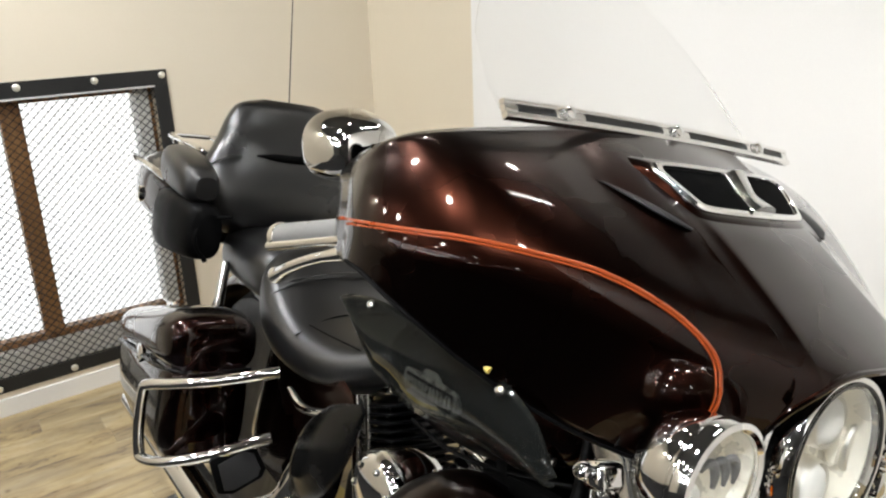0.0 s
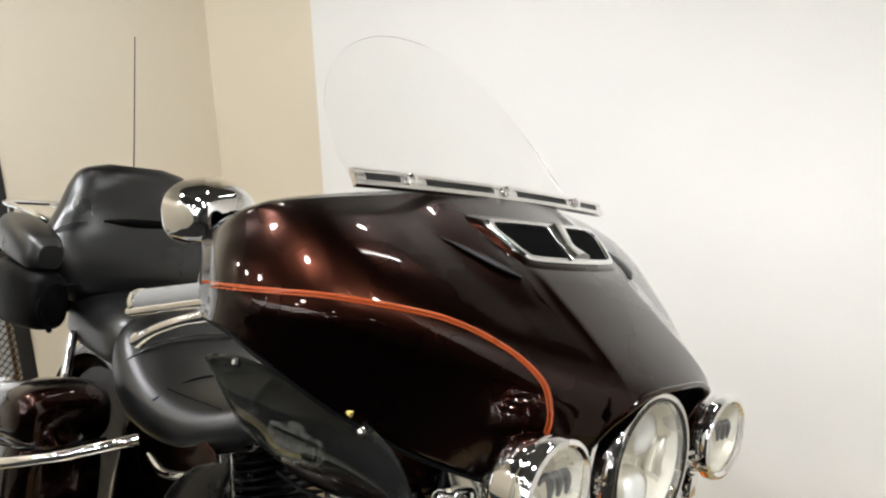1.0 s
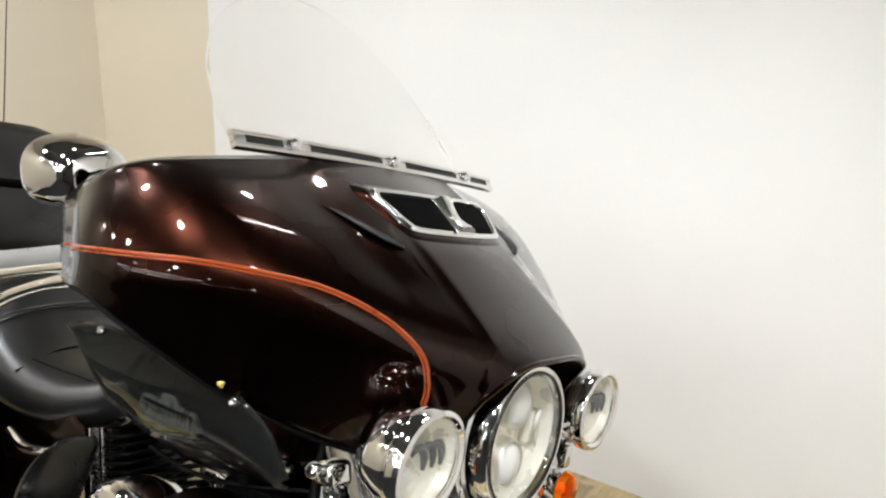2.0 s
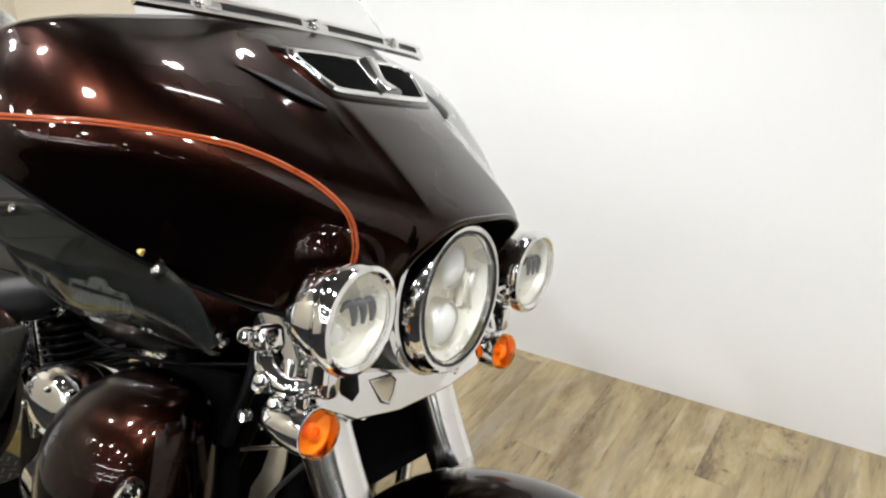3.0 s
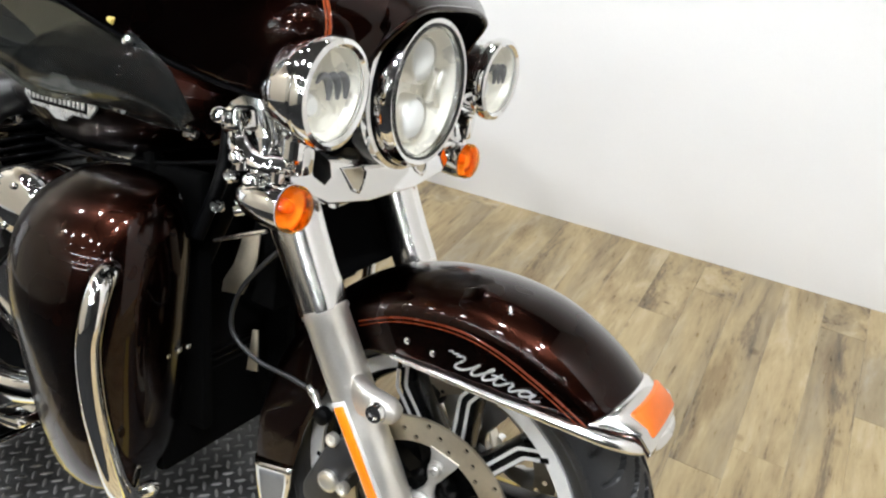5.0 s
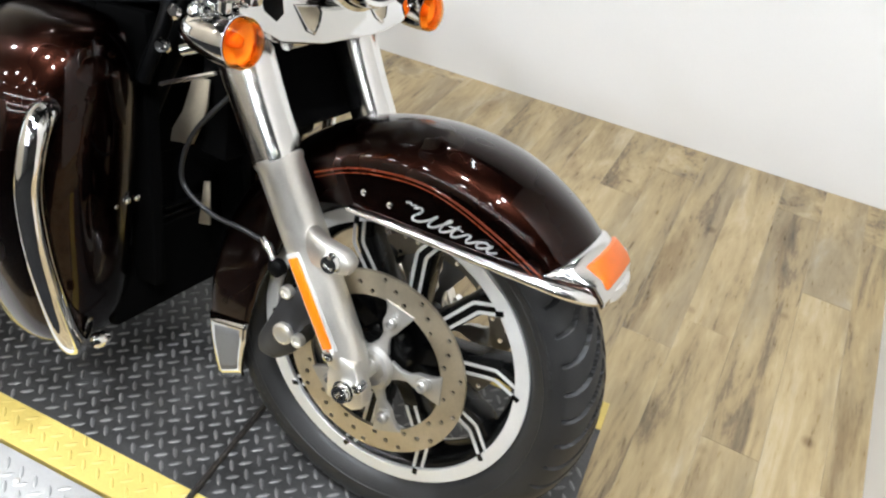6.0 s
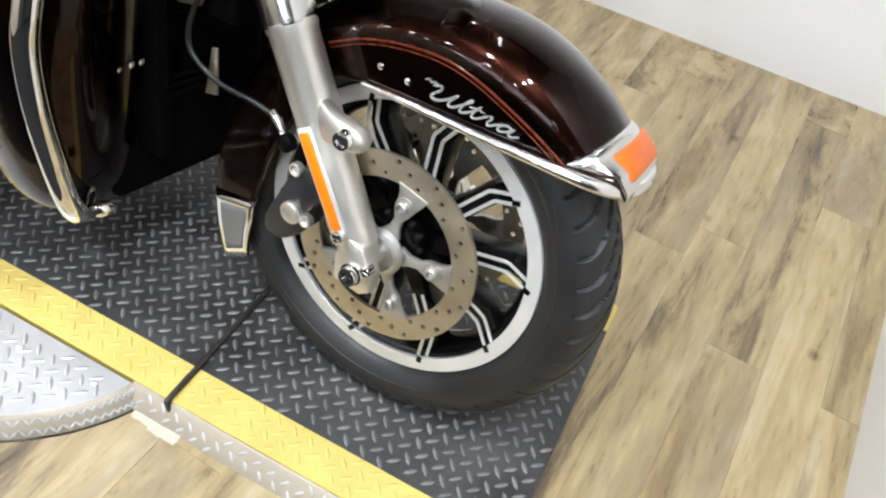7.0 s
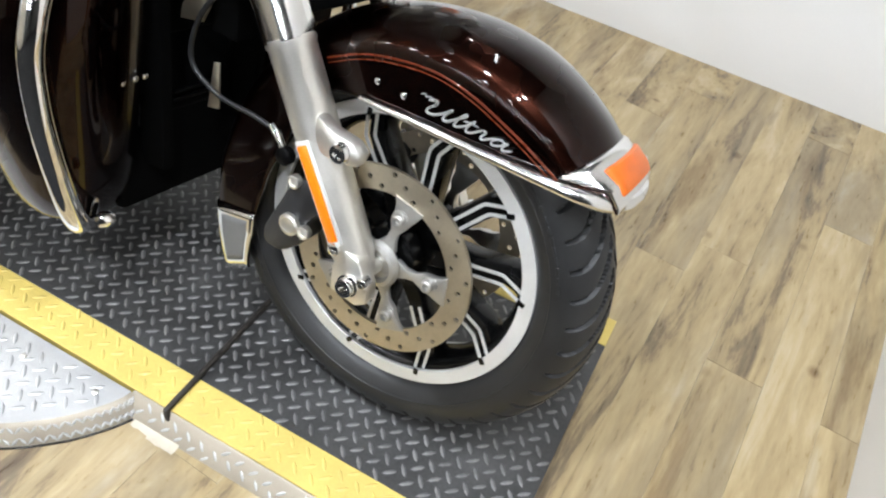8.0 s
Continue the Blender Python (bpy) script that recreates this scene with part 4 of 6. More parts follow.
# -- fairing
STATIONS = [  # half breadth, then (x, z) down the fairing
    (0.00, [(-0.474, 1.222), (-0.36, 1.165), (-0.23, 1.085), (-0.115, 1.008), (-0.13, 0.95), (-0.18, 0.86)]),
    (0.10, [(-0.475, 1.220), (-0.358, 1.164), (-0.245, 1.084), (-0.138, 1.002), (-0.15, 0.95), (-0.20, 0.86)]),
    (0.19, [(-0.479, 1.214), (-0.385, 1.156), (-0.284, 1.093), (-0.205, 1.020), (-0.188, 0.945), (-0.235, 0.86)]),
    (0.28, [(-0.487, 1.197), (-0.405, 1.158), (-0.308, 1.112), (-0.258, 1.066), (-0.252, 1.000), (-0.345, 0.893)]),
    (0.36, [(-0.490, 1.182), (-0.425, 1.162), (-0.358, 1.126), (-0.331, 1.082), (-0.332, 1.022), (-0.410, 0.962)]),
    (0.42, [(-0.508, 1.168), (-0.465, 1.152), (-0.431, 1.122), (-0.422, 1.080), (-0.434, 1.030), (-0.494, 0.986)]),
    (0.45, [(-0.545, 1.128), (-0.538, 1.112), (-0.534, 1.090), (-0.532, 1.066), (-0.534, 1.038), (-0.540, 1.006)]),
]
ys = np.array([s[0] for s in STATIONS])
rows_ = np.array([catmull(s[1], 241) for s in STATIONS])


def breadth_terms(y):
    y = np.minimum(np.abs(y), 0.4549)
    return np.stack([np.ones_like(y), y ** 2, y ** 4, 1 - np.sqrt(1 - (y / 0.455) ** 2)], -1)


FIT = np.linalg.lstsq(breadth_terms(ys), rows_.reshape(len(ys), -1), rcond=None)[0]


CREASE, TIP = 0.105, 0.4497  # breadth of the flat nose panel, and of the wing's tip
EYE = np.array([0.28, -0.89, 1.21])  # the camera's place in bike space; wings are shaped along its rays
WING_LEAN, WING_END, WING_TOP, WING_FOOT = -0.20, 0.30, 0.105, 0.045


@functools.lru_cache(maxsize=None)
def wing_column(a):
    """Down the wing at breadth a: points, their way from EYE, distance, and height from the crest (1 top, 0 crest, -1 foot)."""
    xz = (breadth_terms(np.array([a])) @ FIT)[0].reshape(241, 2)
    d = np.stack([xz[:, 0], np.full(241, -a), xz[:, 1]], 1) - EYE
    far = np.linalg.norm(d, axis=1)
    rise = d[:, 2] / np.hypot(d[:, 0], d[:, 1])
    crest = np.interp(a, [0.10, 0.20, 0.28, 0.36, 0.45], [1.0, 1.02, 1.045, 1.062, 1.062])
    j = int(np.argmin(abs(xz[:, 1] - crest)))
    t = np.where(np.arange(241) <= j, (rise - rise[j]) / (rise[0] - rise[j]), (rise - rise[j]) / (rise[j] - rise[-1]))
    return d / far[:, None], far, t, j, math.atan2(d[j, 1], -d[j, 0])


def fairing_point(y, v):
    """The fairing's skin: the nose panel, and wings shaped along EYE's rays from its creases to rounded tips."""
    a = min(abs(y), TIP)
    if a <= CREASE:
        return flat_point(y, v)
    way, far, t, j, turn = wing_column(round(float(a), 5))
    _, far0, t0, j0, turn0 = wing_column(CREASE)
    turn1 = wing_column(TIP)[4]
    u = (turn - turn0) / (turn1 - turn0)
    k = min(max(v, 0.0), 1.0) * 240
    k0 = min(int(k), 239)
    h = t[k0] * (1 - k + k0) + t[k0 + 1] * (k - k0)
    w = way[k0] * (1 - k + k0) + way[k0 + 1] * (k - k0)
    nose = np.interp(h, t0[::-1], far0[::-1]) - far0[j0]
    dome = WING_TOP * (1 - math.sqrt(max(0.0, 1 - 0.985 * h * h))) if h > 0 else WING_FOOT * h * h
    m = u * u * (3 - 2 * u)
    r = far0[j0] + WING_LEAN * u + WING_END * (1 - math.sqrt(max(0.0, 1 - 0.995 * u * u))) + (1 - m) * nose + m * dome
    # above the vent the nose runs into the wing without a crease
    near, high = min(1.0, u / 0.24), min(1.0, max(0.0, (h - 0.35) / 0.3))
    keep = (1 - near * near * (3 - 2 * near)) * high * high * (3 - 2 * high)
    r += keep * (far[k0] * (1 - k + k0) + far[k0 + 1] * (k - k0) - r)
    p = EYE + w / np.linalg.norm(w) * r
    return np.array([p[0], math.copysign(p[1], y), p[2]])


def flat_point(y, v):
    """A point of the fairing's skin at y and v from its top (0) to its foot (1): a smooth sweep through the stations."""
    xz = (breadth_terms(np.array([y])) @ FIT)[0].reshape(241, 2)
    j = min(max(v, 0.0), 1.0) * 240
    j0 = min(int(j), 239)
    p = xz[j0] * (1 - j + j0) + xz[j0 + 1] * (j - j0)
    return np.array([p[0], y, p[1]])



OPEN_C, OPEN_W, OPEN_H = 0.893, 0.133, 0.116


def foot_v(y):
    """How far down the skin goes at y: to the lamp's opening or to the foot."""
    a = abs(y)
    if a >= OPEN_W:
        k = max(0.0, (a - 0.405) / 0.0447)
        return 1.0 - 0.10 * k ** 2.2
    z = OPEN_C + OPEN_H * (1 - (a / OPEN_W) ** 3.4) ** (1 / 3.4)
    lo, hi = 0.3, 1.0
    for _ in range(30):
        mid = (lo + hi) / 2
        if flat_point(y, mid)[2] > z:
            lo = mid
        else:
            hi = mid
    return (lo + hi) / 2


def skin(y, z):
    """The point of the fairing's skin at y and height z."""
    lo, hi = 0.0, 1.0
    for _ in range(24):
        mid = (lo + hi) / 2
        if flat_point(y, mid)[2] > z:
            lo = mid
        else:
            hi = mid
    p = fairing_point(y, (lo + hi) / 2)
    return Vector((p[0] + panel_lift(y, z), p[1], p[2]))


def panel_lift(y, z):
    """The raised middle panel from the vent to the lamp's brow."""
    edge = np.interp(z, [0.98, 1.06, 1.14, 1.20], [0.105, 0.108, 0.112, 0.12])
    return 0.006 / (1 + math.exp((abs(y) - edge) / 0.0035)) * float(np.interp(z, [1.03, 1.08, 1.12, 1.14], [0, 1, 1, 0]))


half = np.concatenate([np.linspace(0, 0.09, 10), np.linspace(0.094, 0.1329, 18), np.linspace(0.1331, 0.36, 26), np.linspace(0.366, 0.445, 16), [0.4470, 0.4483, 0.4492, 0.4497]])
yy = np.concatenate([-half[::-1], half[1:]])
NV = 48
P = []
for y in yy:
    f = foot_v(y)
    for v_ in np.linspace(0, 1, NV):
        p = fairing_point(y, v_ * f)
        P.append((p[0] + panel_lift(y, p[2]), p[1], p[2]))
def wing_roll(s):
    """Rows that roll the wing's end round towards its back."""
    rows = []
    for deg in (90, 72, 54, 36, 18):
        f = 1 - math.cos(radians(deg))
        for v_ in np.linspace(0, foot_v(TIP), NV):
            p = fairing_point(s * TIP, v_)
            rows.append((p[0] - 0.035 * f, p[1] + s * -0.006 * f, 1.060 + (p[2] - 1.060) * (1 - 0.15 * f)))
    return rows


END = wing_roll(-1)
FAR_END = wing_roll(1)
P = END + P + [q for k in range(4, -1, -1) for q in FAR_END[k * NV:(k + 1) * NV]]
fairing = mesh_object("front_fairing", P, grid_faces(len(yy) + 10, NV), PAINT, bike, "large glossy dark brown batwing fairing")
thicken(fairing, 0.005, -1)
# dark lining behind the skin
PL = [(p[0] - 0.012 - 0.02 * (1 - abs(p[1]) / 0.45), p[1] * 0.985, p[2] - 0.004) for p in P]
mesh_object("fairing_lining", PL, grid_faces(len(yy) + 10, NV), SATIN_BLACK, fairing, "black inner lining")
# rolled rear edge of each wing
for s in (-1, 1):
    foot = [fairing_point(s * y, foot_v(y)) for y in np.linspace(0.446, 0.20, 30)]
    tube("wing_edge", list(foot), 0.0028, SATIN_BLACK, fairing, "", 8, 60)
    shell = [(x, y, z) for x, y, z in (END if s < 0 else FAR_END)[:NV:4]]
    back = [(p[0] - 0.03, p[1] * 0.82, p[2]) for p in shell]
    mesh_object("wing_back", list(shell) + back, grid_faces(2, len(shell)), SATIN_BLACK, fairing, "black inner fairing behind the wing")
    # pinstripes that run along the shoulder and down to the lamp
    pts = [(0.4497, 1.0675), (0.4460, 1.070), (0.4400, 1.0735), (0.424, 1.079), (0.397, 1.084), (0.356, 1.0835), (0.310, 1.079), (0.285, 1.073), (0.258, 1.062), (0.229, 1.0435), (0.208, 1.0185), (0.199, 0.991), (0.192, 0.966), (0.187, 0.930)]
    stripes = [] if s > 0 else [(0.0, 0.0022, "orange pinstripe along the fairing"), (-0.0037, 0.0013, "thin orange pinstripe")]
    for off, rad, lab in stripes:
        c = catmull([(y, z) for y, z in pts], 90)
        tn = np.gradient(c, axis=0)
        nn = np.stack([tn[:, 1], -tn[:, 0]], 1) / np.linalg.norm(tn, axis=1)[:, None]
        line = [skin(s * min(0.4497, y), z) + Vector((0.0012, s * 0.0012, 0)) for y, z in c + nn * off]
        e = line[0]
        line = [e + Vector((-0.006, s * 0.0052, -0.001)), e + Vector((-0.002, s * 0.0036, 0.0))] + line
        tube("fairing_pinstripe", line, rad, PINSTRIPE, fairing, lab, 6)
    # dark flattened strip on the skin stands for the shaded slot beside the vent
    a = [skin(s * y, z) + Vector((0.0015, 0, 0.0005)) for y, z in ((0.215, 1.156), (0.200, 1.150), (0.182, 1.141), (0.160, 1.129), (0.140, 1.1195))]
    tube("side_slot", a, [0.0006, 0.0040, 0.0080, 0.0110, 0.0105, 0.004], HOSE, fairing, "dark raised strip standing for a shaded slot", 10, 24, 0.35)
# brow edge over the head lamp, with a dark underside
edge = [fairing_point(y, foot_v(y)) for y in np.linspace(-0.1328, 0.1328, 70)]
edge = [(p[0] + panel_lift(p[1], p[2]) - 0.002, p[1], p[2]) for p in edge]
tube("brow_edge", edge, 0.0042, PAINT, fairing, "", 8)
under = [(p[0] - 0.006, p[1], p[2] - 0.002) for p in edge]
deep = [(-0.24, p[1] * 0.93, OPEN_C + (p[2] - OPEN_C) * 0.95) for p in edge]
mesh_object("brow_lining", under + deep, grid_faces(2, len(edge)), SATIN_BLACK, fairing, "black lining under the brow")
lathe("lamp_recess", [(0.001, 0.0), (0.13, 0.0)], SATIN_BLACK, fairing, "", (-0.235, 0, 0.893), (1, 0, 0), 40)

# vent with chrome surround
V_OUT = [(0.0, 1.1845), (0.072, 1.1840), (0.122, 1.1820), (0.131, 1.1785), (0.1325, 1.1720), (0.123, 1.1580), (0.110, 1.1415), (0.098, 1.1365), (0.050, 1.1355), (0.0, 1.1355)]


def vent_jut(z):
    """The vent stands more upright than the skin: its top juts forward."""
    return 0.016 * min(1.0, max(0.0, (z - 1.1355) / 0.049))


def vent_ring(k, lift, jut=1.0):
    cz = 1.160
    out = []
    side = [(y * (1 - k * 0.012 / 0.12), cz + (z - cz) * (1 - k * 0.30)) for y, z in V_OUT]
    loop = [(y, z) for y, z in side] + [(-y, z) for y, z in side[-2:0:-1]]
    fine = catmull(loop + [loop[0]], 90)[:-1]
    for y, z in fine:
        p = skin(y, z)
        out.append(p + Vector((lift * 0.7 + jut * vent_jut(z), 0, lift * 0.7)))
    return out


pod = [vent_ring(-1.0, -0.003, 0.0), vent_ring(-0.75, 0.0, 0.12), vent_ring(-0.45, 0.002, 0.5), vent_ring(-0.2, 0.003, 0.88), vent_ring(0.1, 0.0030, 1.0)]
mesh_object("vent_pod", [p for r in pod for p in r], grid_faces(len(pod), len(pod[0]), False, True), PAINT, fairing, "painted swelling round the vent")
rings = [vent_ring(0, 0.001), vent_ring(0, 0.006), vent_ring(0.18, 0.0085), vent_ring(0.62, 0.0080), vent_ring(0.75, 0.004), vent_ring(0.8, -0.03)]
flat = [p for r in rings for p in r]
mesh_object("fairing_vent", flat, grid_faces(len(rings), len(rings[0]), False, True), CHROME, fairing, "chrome framed air vent, black inside")
# skin is uncut; a near-black patch over it stands for the vent's shaded depth
throat = []
for f in (1.0, 0.8, 0.6, 0.4, 0.2, 0.03):
    side = [(y * 0.925, 1.160 + (z - 1.160) * 0.78) for y, z in V_OUT]
    loop = side + [(-y, z) for y, z in side[-2:0:-1]]
    for y, z in catmull(loop + [loop[0]], 90)[:-1]:
        throat.append(skin(y * f, 1.160 + (z - 1.160) * f) + Vector((0.0035 + vent_jut(1.160 + (z - 1.160) * f), 0, 0.0025)))
mesh_object("vent_throat", throat, grid_faces(6, 89, False, True), HOLLOW_BLACK, fairing, "flat black patch for the vent's shaded hollow")
tube("vent_post", [skin(0, 1.179) + Vector((0.006 + vent_jut(1.179), 0, 0.004)), skin(0, 1.158) + Vector((0.004 + vent_jut(1.158), 0, 0.001)), skin(0, 1.139) + Vector((0.007, 0, 0.005))], [0.020, 0.014, 0.022], CHROME, fairing, "chrome post in the vent", 16, 14, 0.6)

# chrome trim at the foot of the windshield


def trim_at(y, dz):
    k = y / 0.295
    return Vector((-0.462 - 0.012 * k * k - dz * 0.65, y, 1.209 - 0.005 * abs(k) ** 2 + dz))


def trim_strip(y0, y1, z0, z1, lift, n=30):
    out = []
    for y in np.linspace(y0, y1, n):
        r = (z1 - z0) * 0.3
        for z, d in ((z0, 0.0), (z0, lift * 0.6), (z0 + r * 0.35, lift * 0.9), (z0 + r, lift), (z1 - r, lift), (z1 - r * 0.35, lift * 0.9), (z1, lift * 0.6), (z1, 0.0)):
            out.append(trim_at(y, z) + Vector((d * 0.85, 0, d * 0.5)))
    faces = grid_faces(n, 8, False, True) + [tuple(range(8)), tuple(range((n - 1) * 8, n * 8))]
    return out, faces


trim_parts = [(-0.295, 0.295, 0.001, 0.0085, 0.010), (-0.295, 0.295, 0.0165, 0.0225, 0.010)]
cuts = [-0.295, -0.277, -0.218, -0.172, -0.028, 0.028, 0.172, 0.218, 0.277, 0.295]
for y0, y1 in zip(cuts[0::2], cuts[1::2]):
    trim_parts.append((y0, y1, 0.0075, 0.0175, 0.0085))
for i, (y0, y1, z0, z1, l) in enumerate(trim_parts):
    v, q = trim_strip(y0, y1, z0, z1, l)
    ob = mesh_object("windshield_trim" if i < 2 else "trim_bridge", v, q, SATIN_CHROME, fairing, "slotted chrome windshield trim" if i < 2 else "")
v, q = trim_strip(-0.292, 0.292, 0.005, 0.019, 0.003)
mesh_object("trim_backing", v, q, RUBBER, fairing, "dark slots of the trim")
for y in (-0.2, 0.0, 0.2):
    c = trim_at(y, 0.0135) + Vector((0.010, 0, 0.006))
    lathe("trim_bolt", [(0.0085, -0.003), (0.0085, 0.003), (0.005, 0.0055), (0.0005, 0.006)], CHROME, fairing, "", c, (0.85, 0, 0.5), 16)

# clear windshield, swept back
W = []
for u in np.linspace(-1, 1, 41):
    w_top = math.sqrt(max(0.0, 1 - u * u))
    for k in np.linspace(0, 1, 20):
        hgt = 0.012 + k * (0.03 + 0.225 * w_top)
        W.append((-0.478 - 0.018 * u * u - 0.93 * hgt - 0.015 * u * u * k, 0.268 * u, 1.200 + hgt))
shield = mesh_object("windshield", W, grid_faces(41, 20), SCREEN, fairing, "clear curved plastic windshield")
thicken(shield, 0.003, 0)
shield.visible_shadow = False
# smoked air deflectors under the wings
for s in (-1, 1):
    outline = [(-0.688, -0.338, 0.93), (-0.617, -0.338, 0.945), (-0.512, -0.336, 0.95), (-0.441, -0.332, 0.949), (-0.396, -0.325, 0.94), (-0.355, -0.315, 0.923), (-0.321, -0.298, 0.893), (-0.303, -0.275, 0.84)]
    inner = [(-0.688, -0.335, 0.923), (-0.648, -0.315, 0.843), (-0.612, -0.308, 0.828), (-0.555, -0.3, 0.812), (-0.488, -0.29, 0.817), (-0.443, -0.282, 0.819), (-0.368, -0.268, 0.816), (-0.315, -0.262, 0.82)]
    A, Bc = catmull(outline, 30), catmull(inner, 30)
    G = []
    for i in range(30):
        for k in np.linspace(0, 1, 10):
            p = A[i] * (1 - k) + Bc[i] * k
            G.append((p[0], -s * (p[1] - 0.018 * math.sin(math.pi * k)), p[2]))
    d = mesh_object("air_deflector", G, grid_faces(30, 10), SMOKE, fairing, "smoked dark plastic air deflector")
    thicken(d, 0.004, 0)
    d.visible_shadow = False
    for i in (4, 20):
        lathe("deflector_screw", [(0.006, -0.003), (0.006, 0.003), (0.003, 0.005)], CHROME, fairing, "", (A[i][0], -s * (A[i][1] - 0.006), A[i][2] - 0.008), (0.2, -s * -1.0, 0.2), 12)
tube("deflector_mark", [(-0.386, -0.333, 0.941), (-0.375, -0.332, 0.937)], 0.0045, YELLOW, fairing, "small yellow sticker", 8)

# -- handlebar, grips, levers, mirrors
bar = tube("handlebar", [(-0.62, -0.20, 0.98), (-0.62, -0.30, 1.010), (-0.635, -0.36, 1.030), (-0.70, -0.41, 1.018)], 0.0127, CHROME, bike, "chrome handlebar", 16, 30)
tube("handlebar_half", [(-0.62, -0.20, 0.98), (-0.61, 0.0, 0.96), (-0.62, 0.20, 0.98), (-0.62, 0.30, 1.010), (-0.635, 0.36, 1.030), (-0.70, 0.41, 1.018)], 0.0127, CHROME, bar, "", 16, 40)
for s in (-1, 1):
    g0, g1 = Vector((-0.600, s * 0.398, 1.040)), Vector((-0.792, s * 0.412, 0.987))
    way = (g1 - g0)
    prof = [(0.014, 0.0), (0.0175, 0.004), (0.0180, 0.03), (0.0185, 0.10), (0.0195, way.length - 0.012), (0.020, way.length - 0.006), (0.017, way.length), (0.004, way.length + 0.002)]
    lathe("hand_grip", prof, GREY, bar, "grey rubber hand grip", g0, way, 28)
    lathe("grip_cap", [(0.0195, way.length - 0.014), (0.0212, way.length - 0.010), (0.0212, way.length - 0.002), (0.016, way.length + 0.004), (0.0005, way.length + 0.005)], CHROME, bar, "chrome grip cap", g0, way, 28)
    tube("grip_strip", [g0 + Vector((0, s * 0.012, -0.012)), g1 + Vector((0, s * 0.013, -0.014))], 0.008, CHROME, bar, "chrome strip of the grip", 12)
    tube("brake_lever", [(-0.605, s * 0.405, 1.010), (-0.645, s * 0.424, 0.992), (-0.690, s * 0.433, 0.970), (-0.735, s * 0.431, 0.947), (-0.752, s * 0.430, 0.939)], [0.011, 0.0075, 0.0075, 0.0080, 0.0095, 0.013, 0.010], CHROME, bar, "chrome hand lever", 14, 30)
    box("switch_housing", (0.06, 0.05, 0.05), (-0.620, s * 0.365, 1.02), CHROME, bar, "", (0, 12, 0), 0.012, 3)
    mir = []
    for x, hw, hh in ((-0.650, 0.014, 0.010), (-0.662, 0.044, 0.034), (-0.695, 0.057, 0.045), (-0.735, 0.062, 0.050), (-0.742, 0.060, 0.048)):
        mir.append(((x, s * 0.358, 1.136), (0, 0.978 * hw, -s * 0.208 * hw), (0, s * 0.208 * hh, 0.978 * hh)))
    loft("mirror", mir, CHROME, bar, "chrome backed rear view mirror", 40, 30, 2.5)
    tube("mirror_stem", [(-0.700, s * 0.365, 1.030), (-0.705, s * 0.360, 1.06), (-0.710, s * 0.358, 1.10)], [0.008, 0.007, 0.010], CHROME, bar, "", 12, 12)

# -- fuel tank
tank = loft("fuel_tank", [((-0.405, 0, 0.795), (0, 0.055, 0), (0, 0, 0.055)), ((-0.46, 0, 0.800), (0, 0.115, 0), (0, 0, 0.085)), ((-0.56, 0, 0.792), (0, 0.155, 0), (0, 0, 0.115)), ((-0.68, 0, 0.778), (0, 0.165, 0), (0, 0, 0.122)), ((-0.80, 0, 0.760), (0, 0.148, 0), (0, 0, 0.108)), ((-0.92, 0, 0.745), (0, 0.105, 0), (0, 0, 0.070)), ((-0.985, 0, 0.725), (0, 0.06, 0), (0, 0, 0.045))], PAINT, bike, "glossy dark brown fuel tank", 48, 50, 2.4)
for s in (-1, 1):
    m = Matrix.Translation((-0.690, s * 0.169, 0.768)) @ Matrix.Rotation(radians(-4), 4, "Y") @ Matrix.Rotation(radians(90), 4, "X") @ Matrix.Diagonal((1.0, 1.5, 1.0, 1.0))
    if s > 0:
        m = m @ Matrix.Rotation(math.pi, 4, "Y")
    wing = [(-0.085, -0.004), (-0.070, 0.013), (-0.030, 0.014), (-0.015, 0.022), (0.015, 0.022), (0.030, 0.014), (0.070, 0.013), (0.085, -0.004), (0.070, -0.015), (0.030, -0.016), (0.012, -0.024), (-0.012, -0.024), (-0.030, -0.016), (-0.070, -0.015)]
    prism("tank_badge", wing, 0.006, m, BADGE, tank, "winged silver metal tank badge", 0.0015)
    prism("badge_band", [(-0.066, -0.011), (0.066, -0.011), (0.066, 0.009), (-0.066, 0.009)], 0.0075, m, SATIN_BLACK, tank, "", 0.0006)
    for k in range(12):
        x = -0.058 + 0.0106 * k
        prism("badge_bar", [(x - 0.0032, -0.0075), (x + 0.0032, -0.0075), (x + 0.0032, 0.0055), (x - 0.0032, 0.0055)], 0.0085, m, BADGE, tank, "", 0.0004)
tube("tank_seam", [(-0.44, -0.085, 0.722), (-0.56, -0.118, 0.692), (-0.68, -0.128, 0.672), (-0.80, -0.118, 0.666)], 0.004, SATIN_BLACK, tank, "dark lower seam", 10, 40)

# -- lower leg fairings with engine guard


